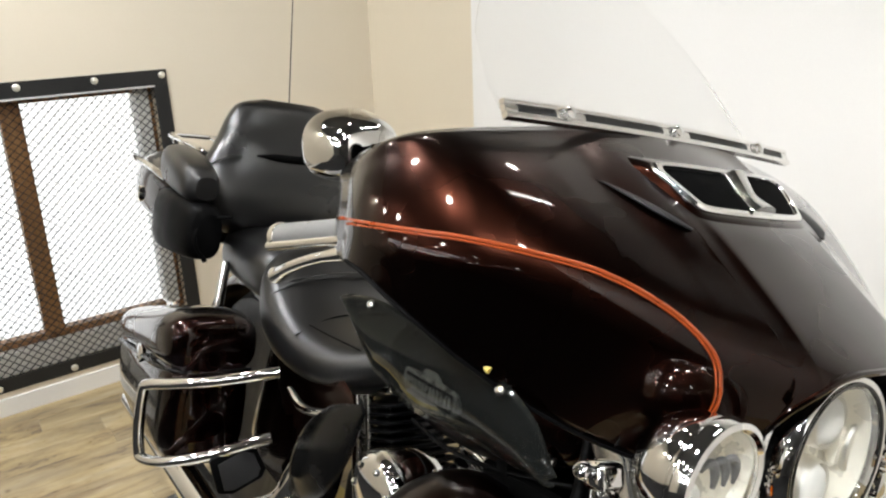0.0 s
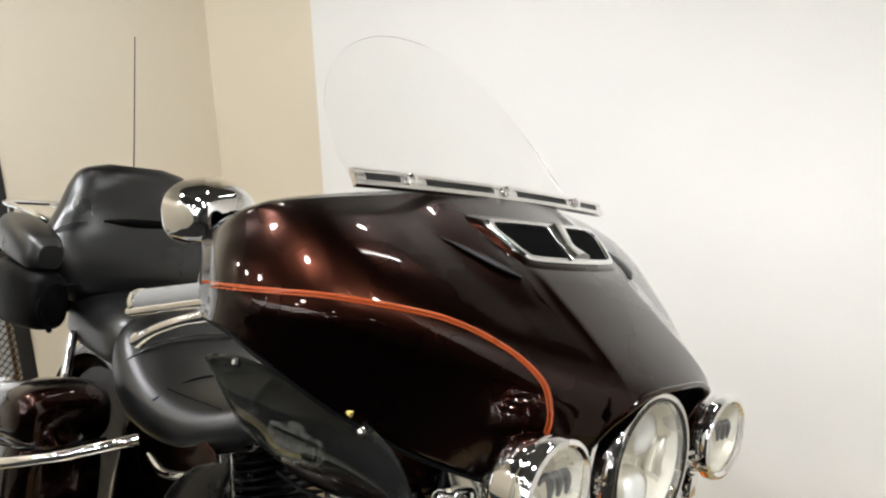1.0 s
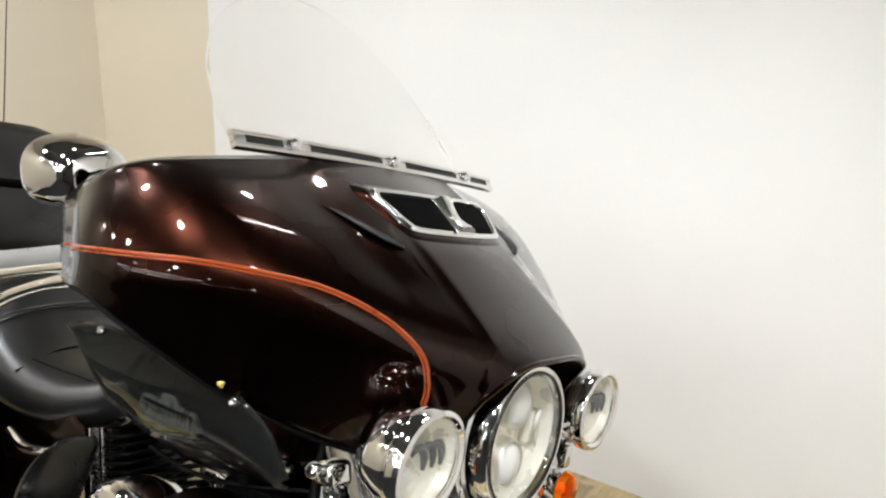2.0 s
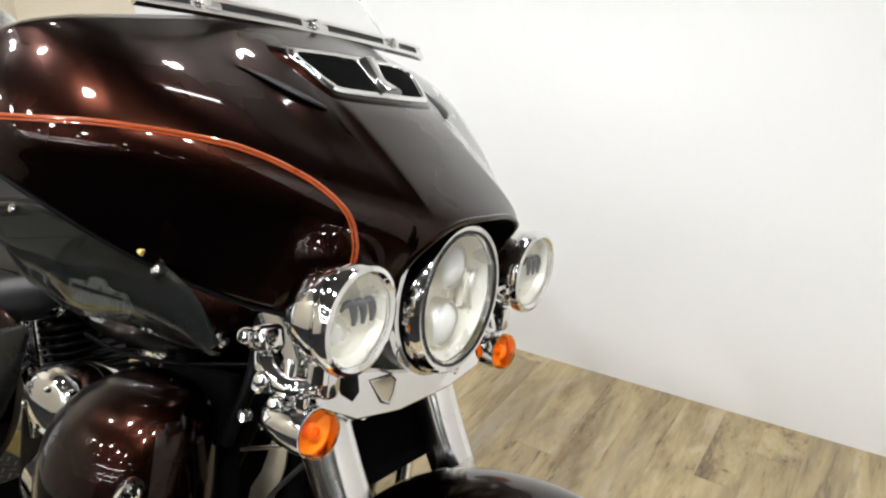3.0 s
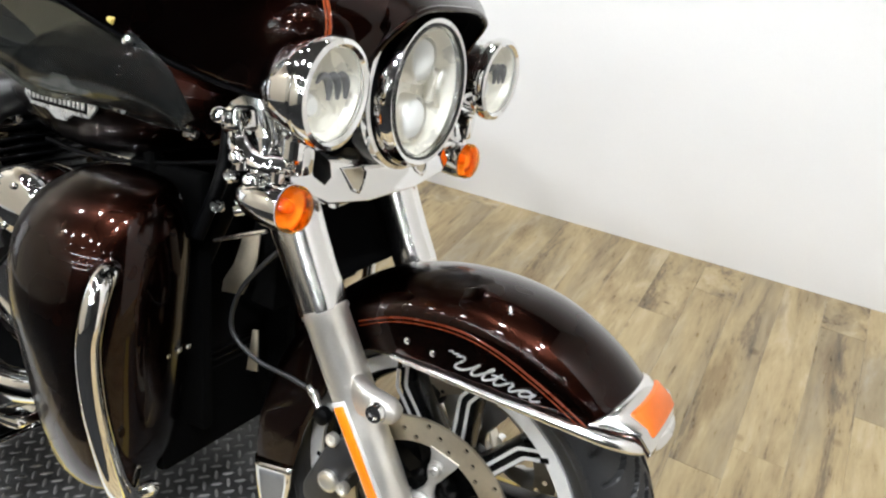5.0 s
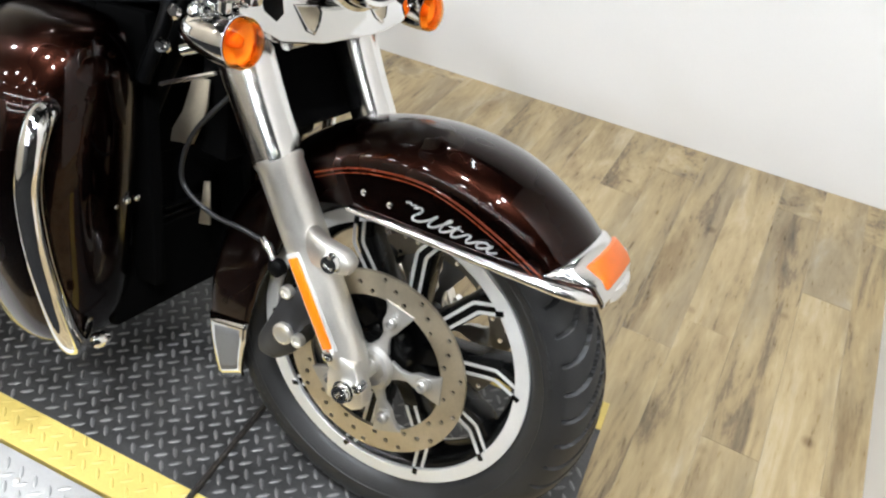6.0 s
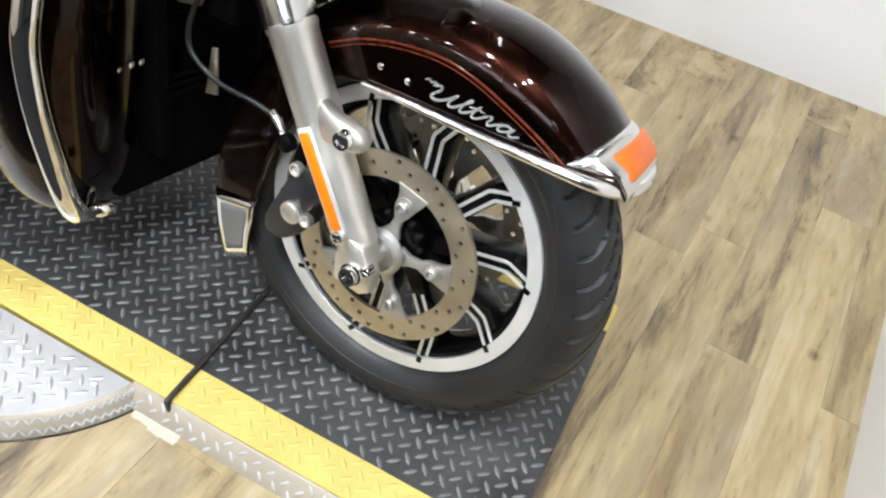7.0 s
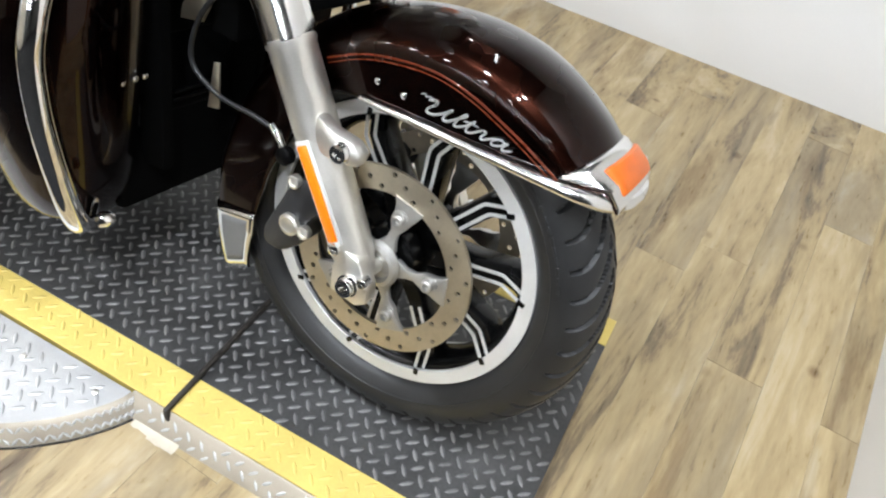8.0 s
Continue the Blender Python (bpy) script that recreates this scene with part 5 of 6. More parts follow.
def leg_fairing(s):
    secs = []
    for z, xc, yc, hx, hy in ((0.190, -0.500, 0.190, 0.040, 0.045), (0.210, -0.508, 0.196, 0.072, 0.080), (0.30, -0.512, 0.206, 0.094, 0.098), (0.42, -0.518, 0.216, 0.108, 0.108), (0.52, -0.526, 0.220, 0.122, 0.113), (0.60, -0.526, 0.216, 0.122, 0.106), (0.655, -0.520, 0.206, 0.106, 0.087), (0.690, -0.512, 0.192, 0.076, 0.057), (0.702, -0.507, 0.185, 0.033, 0.022)):
        secs.append(((xc, s * yc, z), (hx, 0, 0), (0, hy, 0)))
    f = loft("leg_fairing", secs, PAINT, bike, "glossy dark brown lower leg fairing", 48, 60, 2.5)
    # dark storage pocket and vent flap on the face
    for z, y_ in ((0.44, 0.150), (0.44, 0.168), (0.438, 0.190)):
        lathe("fairing_screw", [(0.005, -0.004), (0.005, 0.003), (0.002, 0.005)], CHROME, f, "", (-0.414, s * y_, z), (1, 0, 0), 12)
    return f


for s in (-1, 1):
    leg_fairing(s)
GUARD = [(-0.470, -0.240, 0.592), (-0.425, -0.290, 0.603), (-0.405, -0.318, 0.592), (-0.402, -0.330, 0.555), (-0.404, -0.334, 0.500), (-0.398, -0.328, 0.420), (-0.388, -0.312, 0.330), (-0.384, -0.294, 0.268), (-0.398, -0.268, 0.240), (-0.440, -0.225, 0.236)]
guard = tube("engine_guard", GUARD, 0.0165, CHROME, bike, "polished chrome engine guard tube", 22, 80)
tube("guard_half", mirrored(GUARD), 0.0165, CHROME, guard, "", 18, 80)
lathe("guard_clamp", [(0.010, -0.012), (0.012, -0.006), (0.012, 0.006), (0.008, 0.012)], CHROME, guard, "", (-0.36, -0.26, 0.262), (0.4, 1, 0), 14)

# frame down tubes; added black panels fill the dark gap from fork to leg fairing
frame_ob = tube("frame_down_tube", [(-0.38, 0.06, 0.80), (-0.46, 0.09, 0.55), (-0.54, 0.13, 0.24), (-0.75, 0.15, 0.18), (-1.30, 0.15, 0.20)], 0.018, SATIN_BLACK, bike, "black steel frame tube", 14, 40)
tube("frame_tube", [(-0.38, -0.06, 0.80), (-0.46, -0.09, 0.55), (-0.54, -0.13, 0.24), (-0.75, -0.15, 0.18), (-1.30, -0.15, 0.20)], 0.018, SATIN_BLACK, frame_ob, "", 14, 40)
tube("head_tube", [(-0.385, 0, 0.70), (-0.460, 0, 0.90)], 0.04, SATIN_BLACK, frame_ob, "", 20)
box("neck_panel", (0.02, 0.215, 0.31), (-0.322, 0.015, 0.715), HOLLOW_BLACK, frame_ob, "added black panel closing the gap behind the fork", (0, -33, 0), 0.006)
box("radiator_panel", (0.03, 0.24, 0.30), (-0.53, 0.0, 0.60), HOLLOW_BLACK, frame_ob, "added black panel filling the dark gap by the fork", (0, -14, 0), 0.008)
# pan added to block light from the deck under the engine
box("engine_pan", (0.66, 0.30, 0.05), (-0.88, 0.0, 0.15), HOLLOW_BLACK, frame_ob, "added black pan that shades the deck below", bevel=0.01)
box("lower_panel", (0.03, 0.50, 0.30), (-0.475, 0.08, 0.345), HOLLOW_BLACK, frame_ob, "added black panel filling the dark space below", (0, -14, 0), 0.008)
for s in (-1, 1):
    box("inner_panel", (0.16, 0.025, 0.44), (-0.50, s * 0.105, 0.48), HOLLOW_BLACK, frame_ob, "black inner panel", (0, -6, 0), 0.008)
box("regulator", (0.05, 0.11, 0.12), (-0.50, 0.0, 0.33), SATIN_BLACK, frame_ob, "finned black regulator", (0, -14, 0), 0.006)
for k in range(6):
    box("cooling_fin", (0.012, 0.10, 0.005), (-0.472 + 0.003 * k, 0.0, 0.285 + 0.017 * k), SATIN_BLACK, frame_ob, "", (0, -14, 0), 0.001, 1)
# added plates, outlined from the camera's view, stand for bright floor behind the gap
prism("bracket_plate", [(-0.352, 0.644), (-0.322, 0.649), (-0.322, 0.612), (-0.334, 0.570), (-0.344, 0.545), (-0.386, 0.535), (-0.384, 0.556), (-0.366, 0.590)], 0.004, Matrix.Translation((0, -0.112, 0)) @ Matrix.Rotation(radians(90), 4, "X"), ROTOR, frame_ob, "added steel-toned plate standing for bright floor seen through the gap", 0.001)
prism("bracket_plate", [(-0.318, 0.496), (-0.308, 0.499), (-0.300, 0.430), (-0.322, 0.424)], 0.004, Matrix.Translation((0, -0.112, 0)) @ Matrix.Rotation(radians(90), 4, "X"), ROTOR, frame_ob, "added steel-toned plate standing for bright floor seen through the gap", 0.001)
tube("chrome_link", [(-0.318, -0.175, 0.700), (-0.262, -0.155, 0.726)], 0.0075, CHROME, frame_ob, "chrome link rod", 12)
tube("wire_loom", [(-0.43, -0.08, 0.80), (-0.40, -0.12, 0.72), (-0.42, -0.14, 0.62)], 0.011, SATIN_BLACK, frame_ob, "black wiring loom", 10, 16)
for c, r in (((-0.355, -0.150, 0.735), 0.010), ((-0.435, -0.150, 0.775), 0.010)):
    lathe("hose_clamp", [(r * 0.6, -0.010), (r, -0.006), (r, 0.006), (r * 0.6, 0.010)], CHROME, frame_ob, "", c, (0.3, -1, 0.3), 16)

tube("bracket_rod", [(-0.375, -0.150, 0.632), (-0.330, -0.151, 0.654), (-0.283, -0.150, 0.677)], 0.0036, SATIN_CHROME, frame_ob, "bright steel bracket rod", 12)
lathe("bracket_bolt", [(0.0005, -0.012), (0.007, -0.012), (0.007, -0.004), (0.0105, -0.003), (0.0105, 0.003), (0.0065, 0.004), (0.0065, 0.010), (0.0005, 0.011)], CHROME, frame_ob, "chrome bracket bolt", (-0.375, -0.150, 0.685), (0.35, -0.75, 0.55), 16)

# -- engine: two finned cylinders, chrome rocker boxes, air cleaner and cam cover
engine = box("engine", (0.42, 0.22, 0.24), (-0.82, 0, 0.36), SATIN_BLACK, bike, "black and chrome v-twin engine", (0, 0, 0), 0.04, 4)
for x0, lean in ((-0.70, 22), (-0.94, -22)):
    rot = Matrix.Translation((x0, 0, 0.47)) @ Matrix.Rotation(radians(lean), 4, "Y")
    for k in range(9):
        bm = box_bm((0.155 - 0.002 * k, 0.170, 0.006), (0, 0, 0.012 + 0.0165 * k), None, 0.002, 1)
        bmesh.ops.transform(bm, matrix=rot, verts=bm.verts)
        part("cylinder_fin", bm, SATIN_BLACK, engine)
    bm = box_bm((0.105, 0.125, 0.16), (0, 0, 0.08), None, 0.02, 2)
    bmesh.ops.transform(bm, matrix=rot, verts=bm.verts)
    part("cylinder", bm, BLACK, engine)
    bm = box_bm((0.165, 0.185, 0.07), (0, 0, 0.195), None, 0.025, 4)
    bmesh.ops.transform(bm, matrix=rot, verts=bm.verts)
    part("rocker_box", bm, CHROME, engine, "chrome rocker box")
    for y_ in (-0.085, -0.06):
        v0, v1 = rot @ Vector((-0.03, y_ - 0.02, -0.05)), rot @ Vector((-0.02, y_ - 0.02, 0.17))
        tube("pushrod_tube", [v0, v1], 0.013, CHROME, engine, "chrome pushrod tube", 16)
loft("air_cleaner", [((-0.725, -0.115, 0.590), (0.05, 0, 0), (0, 0, 0.04)), ((-0.725, -0.150, 0.590), (0.072, 0, 0), (0, 0, 0.056)), ((-0.725, -0.205, 0.590), (0.074, 0, 0), (0, 0, 0.058)), ((-0.725, -0.228, 0.590), (0.064, 0, 0), (0, 0, 0.050)), ((-0.725, -0.236, 0.590), (0.038, 0, 0), (0, 0, 0.030))], CHROME, engine, "chrome air cleaner cover", 48, 30, 2.2)
for a in range(6):
    an = radians(60 * a + 15)
    lathe("cover_screw", [(0.006, -0.003), (0.006, 0.004), (0.003, 0.006)], CHROME, engine, "", (-0.725 + 0.050 * math.cos(an), -0.233, 0.590 + 0.038 * math.sin(an)), (0, -1, 0), 12)
lathe("cam_cover", [(0.10, 0.0), (0.105, 0.03), (0.085, 0.055), (0.02, 0.06)], CHROME, engine, "chrome cam cover", (-0.80, -0.11, 0.36), (0, -1, 0), 40, (1.15, 0.9))
tube("exhaust_pipe", [(-0.60, -0.10, 0.56), (-0.56, -0.16, 0.46), (-0.60, -0.19, 0.32), (-0.75, -0.21, 0.24), (-1.0, -0.23, 0.22), (-1.3, -0.26, 0.22), (-1.9, -0.30, 0.26)], [0.024, 0.026, 0.028, 0.030, 0.032, 0.042, 0.045, 0.044], CHROME, engine, "chrome exhaust pipe", 24, 70)
tube("rear_exhaust", [(-1.00, -0.10, 0.56), (-1.06, -0.17, 0.47), (-1.10, -0.20, 0.36), (-1.2, -0.22, 0.28)], 0.027, CHROME, engine, "chrome rear header pipe", 20, 30)

# rider footboard, side cover and passenger board
board = box("footboard", (0.32, 0.11, 0.022), (-0.80, -0.305, 0.245), SATIN_BLACK, bike, "black rubber rider footboard", (0, 0, 0), 0.01, 3)
box("board_rim", (0.335, 0.122, 0.010), (-0.80, -0.305, 0.232), CHROME, board, "chrome footboard rim", (0, 0, 0), 0.004)
box("brake_pedal", (0.09, 0.05, 0.018), (-0.60, -0.31, 0.30), CHROME, board, "", (0, -18, 0), 0.006)
side = loft("side_cover", [((-1.00, -0.155, 0.52), (0.06, 0, 0.0), (0, 0.012, 0.13)), ((-1.08, -0.175, 0.53), (0.05, 0, 0), (0, 0.02, 0.15)), ((-1.22, -0.185, 0.53), (0.05, 0, 0), (0, 0.02, 0.14)), ((-1.30, -0.18, 0.53), (0.02, 0, 0), (0, 0.015, 0.12))], PAINT, bike, "glossy dark brown side cover", 30, 30, 2.6)
loft("heat_shield", [((-1.030, -0.215, 0.420), (0.014, 0, 0.006), (0, 0.004, 0)), ((-0.990, -0.221, 0.470), (0.045, 0, -0.030), (0, 0.011, 0)), ((-0.930, -0.223, 0.545), (0.056, 0, -0.042), (0, 0.014, 0)), ((-0.865, -0.221, 0.625), (0.042, 0, -0.032), (0, 0.011, 0)), ((-0.810, -0.215, 0.690), (0.008, 0, -0.006), (0, 0.004, 0))], BLACK, side, "glossy black heat shield", 24, 30, 2.2)
tube("seat_rail", [(-0.90, -0.175, 0.640), (-0.97, -0.195, 0.610), (-1.05, -0.205, 0.590), (-1.12, -0.205, 0.600)], [0.006, 0.013, 0.014, 0.008], CHROME, side, "chrome trim under the seat", 12, 24, 0.7)
pboard = prism("passenger_board", [(-0.07, -0.075), (0.05, -0.085), (0.075, -0.04), (0.07, 0.07), (0.045, 0.095), (-0.04, 0.085), (-0.075, 0.05)], 0.022, Matrix.Translation((-1.16, -0.285, 0.415)) @ Matrix.Rotation(radians(78), 4, "Y") @ Matrix.Rotation(radians(20), 4, "Z") @ Matrix.Scale(0.62, 4), SATIN_BLACK, bike, "folded black rubber passenger footboard", 0.008)
prism("board_pad", [(-0.05, -0.055), (0.04, -0.062), (0.055, -0.03), (0.05, 0.055), (0.03, 0.07), (-0.03, 0.065), (-0.055, 0.035)], 0.006, Matrix.Translation((-1.138, -0.287, 0.420)) @ Matrix.Rotation(radians(78), 4, "Y") @ Matrix.Rotation(radians(20), 4, "Z") @ Matrix.Scale(0.62, 4), RUBBER, pboard, "", 0.003)

# -- seat: dished rider part, passenger part and seams
S = [((-0.885, 0, 0.735), (0, 0.070, 0), (0, 0, 0.020)), ((-0.95, 0, 0.700), (0, 0.120, 0), (0, 0, 0.050)), ((-1.05, 0, 0.665), (0, 0.172, 0), (0, 0, 0.062)), ((-1.17, 0, 0.662), (0, 0.200, 0), (0, 0, 0.075)), ((-1.29, 0, 0.690), (0, 0.205, 0), (0, 0, 0.095)), ((-1.37, 0, 0.735), (0, 0.190, 0), (0, 0, 0.095)), ((-1.41, 0, 0.755), (0, 0.165, 0), (0, 0, 0.085))]
seat = loft("seat", S, VINYL, bike, "black vinyl two-up seat with stitched seams", 48, 60, 2.7)
loft("passenger_seat", [((-1.36, 0, 0.740), (0, 0.150, 0), (0, 0, 0.070)), ((-1.43, 0, 0.755), (0, 0.180, 0), (0, 0, 0.085)), ((-1.56, 0, 0.757), (0, 0.185, 0), (0, 0, 0.082)), ((-1.70, 0, 0.750), (0, 0.170, 0), (0, 0, 0.075)), ((-1.76, 0, 0.745), (0, 0.14, 0), (0, 0, 0.06))], VINYL, seat, "black vinyl passenger seat", 40, 40, 3.0)
for off, rr in ((0.0, 0.0040), (0.018, 0.0025)):
    seam = []
    for a in np.linspace(-78, 78, 31):
        seam.append((-1.335 + off + 0.04 * math.cos(radians(a)), 0.198 * math.sin(radians(a)), 0.735 + 0.092 * math.cos(radians(a)) ** 0.7 - 0.03))
    tube("piping", seam, rr, VINYL, seat, "raised seam of the seat", 8)
tube("cross_seam", [(-1.16, -0.19, 0.700), (-1.17, -0.10, 0.733), (-1.17, 0.0, 0.738), (-1.17, 0.10, 0.733)], 0.0022, SATIN_BLACK, seat, "stitched seam across the seat", 8, 24)
tube("cross_seam", [(-1.00, -0.125, 0.722), (-1.10, -0.150, 0.722), (-1.16, -0.160, 0.722)], 0.0018, SATIN_BLACK, seat, "stitched seam", 8, 16)

# -- tour trunk: backrest, arm rests, body, lid and rack
trunk = loft("top_trunk", [((-1.80, 0, 0.84), (0, 0.16, 0), (0, 0, 0.08)), ((-1.83, 0, 0.84), (0, 0.25, 0), (0, 0, 0.105)), ((-1.98, 0, 0.845), (0, 0.29, 0), (0, 0, 0.118)), ((-2.16, 0, 0.845), (0, 0.29, 0), (0, 0, 0.118)), ((-2.26, 0, 0.84), (0, 0.26, 0), (0, 0, 0.105)), ((-2.29, 0, 0.84), (0, 0.18, 0), (0, 0, 0.08))], PAINT, bike, "dark brown rear trunk with black padded backrest", 48, 40, 3.4)
B_ = [((-1.715, 0, 0.795), (0, 0.165, 0), (0.030, 0, 0.0)), ((-1.705, 0, 0.835), (0, 0.236, 0), (0.060, 0, 0.0)), ((-1.712, 0, 0.900), (0, 0.246, 0), (0.072, 0, 0)), ((-1.732, 0, 0.965), (0, 0.236, 0), (0.068, 0, 0)), ((-1.755, 0, 1.030), (0, 0.200, 0), (0.058, 0, 0)), ((-1.770, 0, 1.095), (0, 0.172, 0), (0.052, 0, 0)), ((-1.778, 0, 1.135), (0, 0.140, 0), (0.040, 0, 0)), ((-1.780, 0, 1.154), (0, 0.075, 0), (0.018, 0, 0))]
loft("backrest_pad", B_, VINYL, trunk, "black vinyl padded backrest with a slot", 48, 50, 2.8)
tube("backrest_slot", [(-1.692, -0.110, 1.008), (-1.686, 0.0, 1.008), (-1.692, 0.110, 1.008)], [0.004, 0.012, 0.013, 0.012, 0.004], HOLLOW_BLACK, trunk, "dark slot in the backrest", 12, 24, 0.9)
for s in (-1, 1):
    tube("backrest_fold", [(-1.700, s * 0.228, 0.975), (-1.684, s * 0.19, 1.000), (-1.684, s * 0.15, 1.006)], [0.002, 0.004, 0.0015], VINYL, trunk, "", 8, 20)
for s in (-1, 1):
    loft("arm_rest", [((-1.60, s * 0.262, 0.925), (0, 0.026, 0), (0, 0, 0.028)), ((-1.63, s * 0.270, 0.932), (0, 0.044, 0), (0, 0, 0.046)), ((-1.72, s * 0.272, 0.945), (0, 0.050, 0), (0, 0, 0.053)), ((-1.85, s * 0.262, 0.950), (0, 0.048, 0), (0, 0, 0.052)), ((-1.93, s * 0.235, 0.945), (0, 0.03, 0), (0, 0, 0.03))], VINYL, trunk, "black padded arm rest", 30, 30, 2.8)
    loft("speaker_pod", [((-1.575, s * 0.248, 0.815), (0, 0.026, 0.0), (0, 0, 0.050)), ((-1.60, s * 0.262, 0.818), (0, 0.042, 0), (0, 0, 0.070)), ((-1.70, s * 0.280, 0.818), (0, 0.048, 0), (0, 0, 0.078)), ((-1.82, s * 0.270, 0.810), (0, 0.055, 0), (0, 0, 0.080)), ((-1.92, s * 0.25, 0.805), (0, 0.03, 0), (0, 0, 0.05))], SATIN_BLACK, trunk, "black rear speaker pod", 30, 30, 3.2)
    tube("pod_rim", [(-1.572, s * 0.200, 0.865), (-1.585, s * 0.265, 0.850), (-1.582, s * 0.285, 0.800), (-1.578, s * 0.255, 0.748)], 0.006, SATIN_BLACK, trunk, "", 8, 20)
    tube("trunk_rail", [(-1.86, s * 0.29, 0.905), (-1.95, s * 0.315, 0.925), (-2.10, s * 0.320, 0.925), (-2.24, s * 0.29, 0.915)], 0.009, CHROME, trunk, "chrome trunk rail", 14, 30)
    lathe("side_marker", [(0.010, -0.01), (0.022, -0.004), (0.022, 0.010), (0.012, 0.014)], CHROME, trunk, "", (-1.98, s * 0.32, 0.84), (0, s, 0), 20)
rack = [(-1.86, -0.17, 0.972), (-1.92, -0.20, 0.992), (-2.05, -0.21, 0.997), (-2.18, -0.19, 0.997), (-2.22, 0.0, 0.997), (-2.18, 0.19, 0.997), (-2.05, 0.21, 0.997), (-1.92, 0.20, 0.992), (-1.86, 0.17, 0.972)]
tube("luggage_rack", rack, 0.008, CHROME, trunk, "chrome luggage rack", 12, 70)
for y in (-0.07, 0.07):
    tube("rack_bar", [(-1.90, y, 0.985), (-2.21, y, 0.997)], 0.006, CHROME, trunk, "", 10)
for x, y in ((-1.95, 0.205), (-1.95, -0.205), (-2.15, 0.195), (-2.15, -0.195)):
    tube("rack_foot", [(x, y, 0.992), (x, y * 0.95, 0.945)], 0.009, CHROME, trunk, "", 10)
tube("antenna", [(-2.14, 0.162, 0.98), (-2.155, 0.162, 1.10), (-2.26, 0.162, 1.565)], [0.006, 0.003, 0.002, 0.0018, 0.0016], SATIN_BLACK, trunk, "thin black whip antenna", 8, 30)
for s in (-1, 1):
    tube("trunk_support", [(-1.62, s * 0.185, 0.74), (-1.60, s * 0.20, 0.62), (-1.58, s * 0.20, 0.50)], 0.012, CHROME, trunk, "", 12, 16)

# -- saddlebags with lids and guards


def saddlebag(s):
    b = loft("saddlebag", [((-1.247, s * 0.315, 0.492), (0, 0.055, 0), (0, 0, 0.085)), ((-1.262, s * 0.320, 0.492), (0, 0.082, 0), (0, 0, 0.115)), ((-1.332, s * 0.323, 0.490), (0, 0.094, 0), (0, 0, 0.122)), ((-1.562, s * 0.315, 0.462), (0, 0.092, 0), (0, 0, 0.120)), ((-1.812, s * 0.295, 0.420), (0, 0.080, 0), (0, 0, 0.110)), ((-1.942, s * 0.280, 0.405), (0, 0.06, 0), (0, 0, 0.09)), ((-1.962, s * 0.280, 0.405), (0, 0.03, 0), (0, 0, 0.05))], PAINT, bike, "glossy dark brown hard saddlebag", 44, 44, 3.6)
    loft("saddlebag_lid", [((-1.241, s * 0.317, 0.632), (0, 0.058, 0), (0, 0, 0.036)), ((-1.246, s * 0.318, 0.638), (0, 0.076, 0), (0, 0, 0.050)), ((-1.262, s * 0.320, 0.645), (0, 0.091, 0), (0, 0, 0.062)), ((-1.300, s * 0.322, 0.646), (0, 0.099, 0), (0, 0, 0.067)), ((-1.372, s * 0.323, 0.634), (0, 0.101, 0), (0, 0, 0.067)), ((-1.562, s * 0.315, 0.585), (0, 0.095, 0), (0, 0, 0.058)), ((-1.812, s * 0.298, 0.515), (0, 0.083, 0), (0, 0, 0.046)), ((-1.942, s * 0.280, 0.480), (0, 0.05, 0), (0, 0, 0.032))], PAINT, b, "glossy dark brown saddlebag lid", 48, 60, 2.9)
    tube("lid_seam", [(-1.243, s * 0.242, 0.597), (-1.245, s * 0.315, 0.597), (-1.254, s * 0.385, 0.597), (-1.300, s * 0.4190, 0.592), (-1.412, s * 0.4225, 0.574), (-1.612, s * 0.411, 0.528), (-1.812, s * 0.380, 0.470)], 0.0045, BLACK, b, "black lid seal", 8, 50)
    lathe("bag_latch", [(0.020, -0.004), (0.022, 0.004), (0.014, 0.008)], CHROME, b, "", (-1.442, s * 0.419, 0.570), (0, s, 0), 20)
    tube("pinstripe", [(-1.268, s * 0.250, 0.688), (-1.262, s * 0.320, 0.692), (-1.270, s * 0.390, 0.686)], 0.0016, DIM_STRIPE, b, "thin orange pinstripe", 6, 16)
    tube("bag_guard", [(-1.10, s * 0.24, 0.645), (-1.125, s * 0.29, 0.630), (-1.180, s * 0.35, 0.602), (-1.245, s * 0.398, 0.575), (-1.300, s * 0.432, 0.554), (-1.322, s * 0.440, 0.535), (-1.332, s * 0.440, 0.46), (-1.338, s * 0.434, 0.395), (-1.322, s * 0.428, 0.376), (-1.250, s * 0.405, 0.400), (-1.180, s * 0.34, 0.440), (-1.14, s * 0.27, 0.476), (-1.12, s * 0.23, 0.495)], 0.0118, CHROME, b, "chrome saddlebag guard rail", 18, 100)
    return b


for s in (-1, 1):
    saddlebag(s)

# -- rear wheel and fender
rear_tyre = lathe("rear_wheel", [(0.20, -0.06), (0.26, -0.085), (0.30, -0.078), (0.325, -0.045), (0.332, 0.0), (0.325, 0.045), (0.30, 0.078), (0.26, 0.085), (0.20, 0.06)], RUBBER, bike, "black rear tyre under the fender", (-1.63, 0, 0.325), (0, 1, 0), 72)
lathe("rear_hub", [(0.20, -0.05), (0.19, -0.03), (0.05, -0.05), (0.05, 0.05), (0.19, 0.03), (0.20, 0.05)], BLACK, rear_tyre, "", (-1.63, 0, 0.325), (0, 1, 0), 48)
RF = []
for p in np.linspace(20, 200, 40):
    for u in np.linspace(-1, 1, 15):
        r = 0.40 - 0.06 * abs(u) ** 4
        RF.append((-1.63 - r * math.cos(radians(p)) * -1, 0.115 * u, 0.325 + r * math.sin(radians(p))))
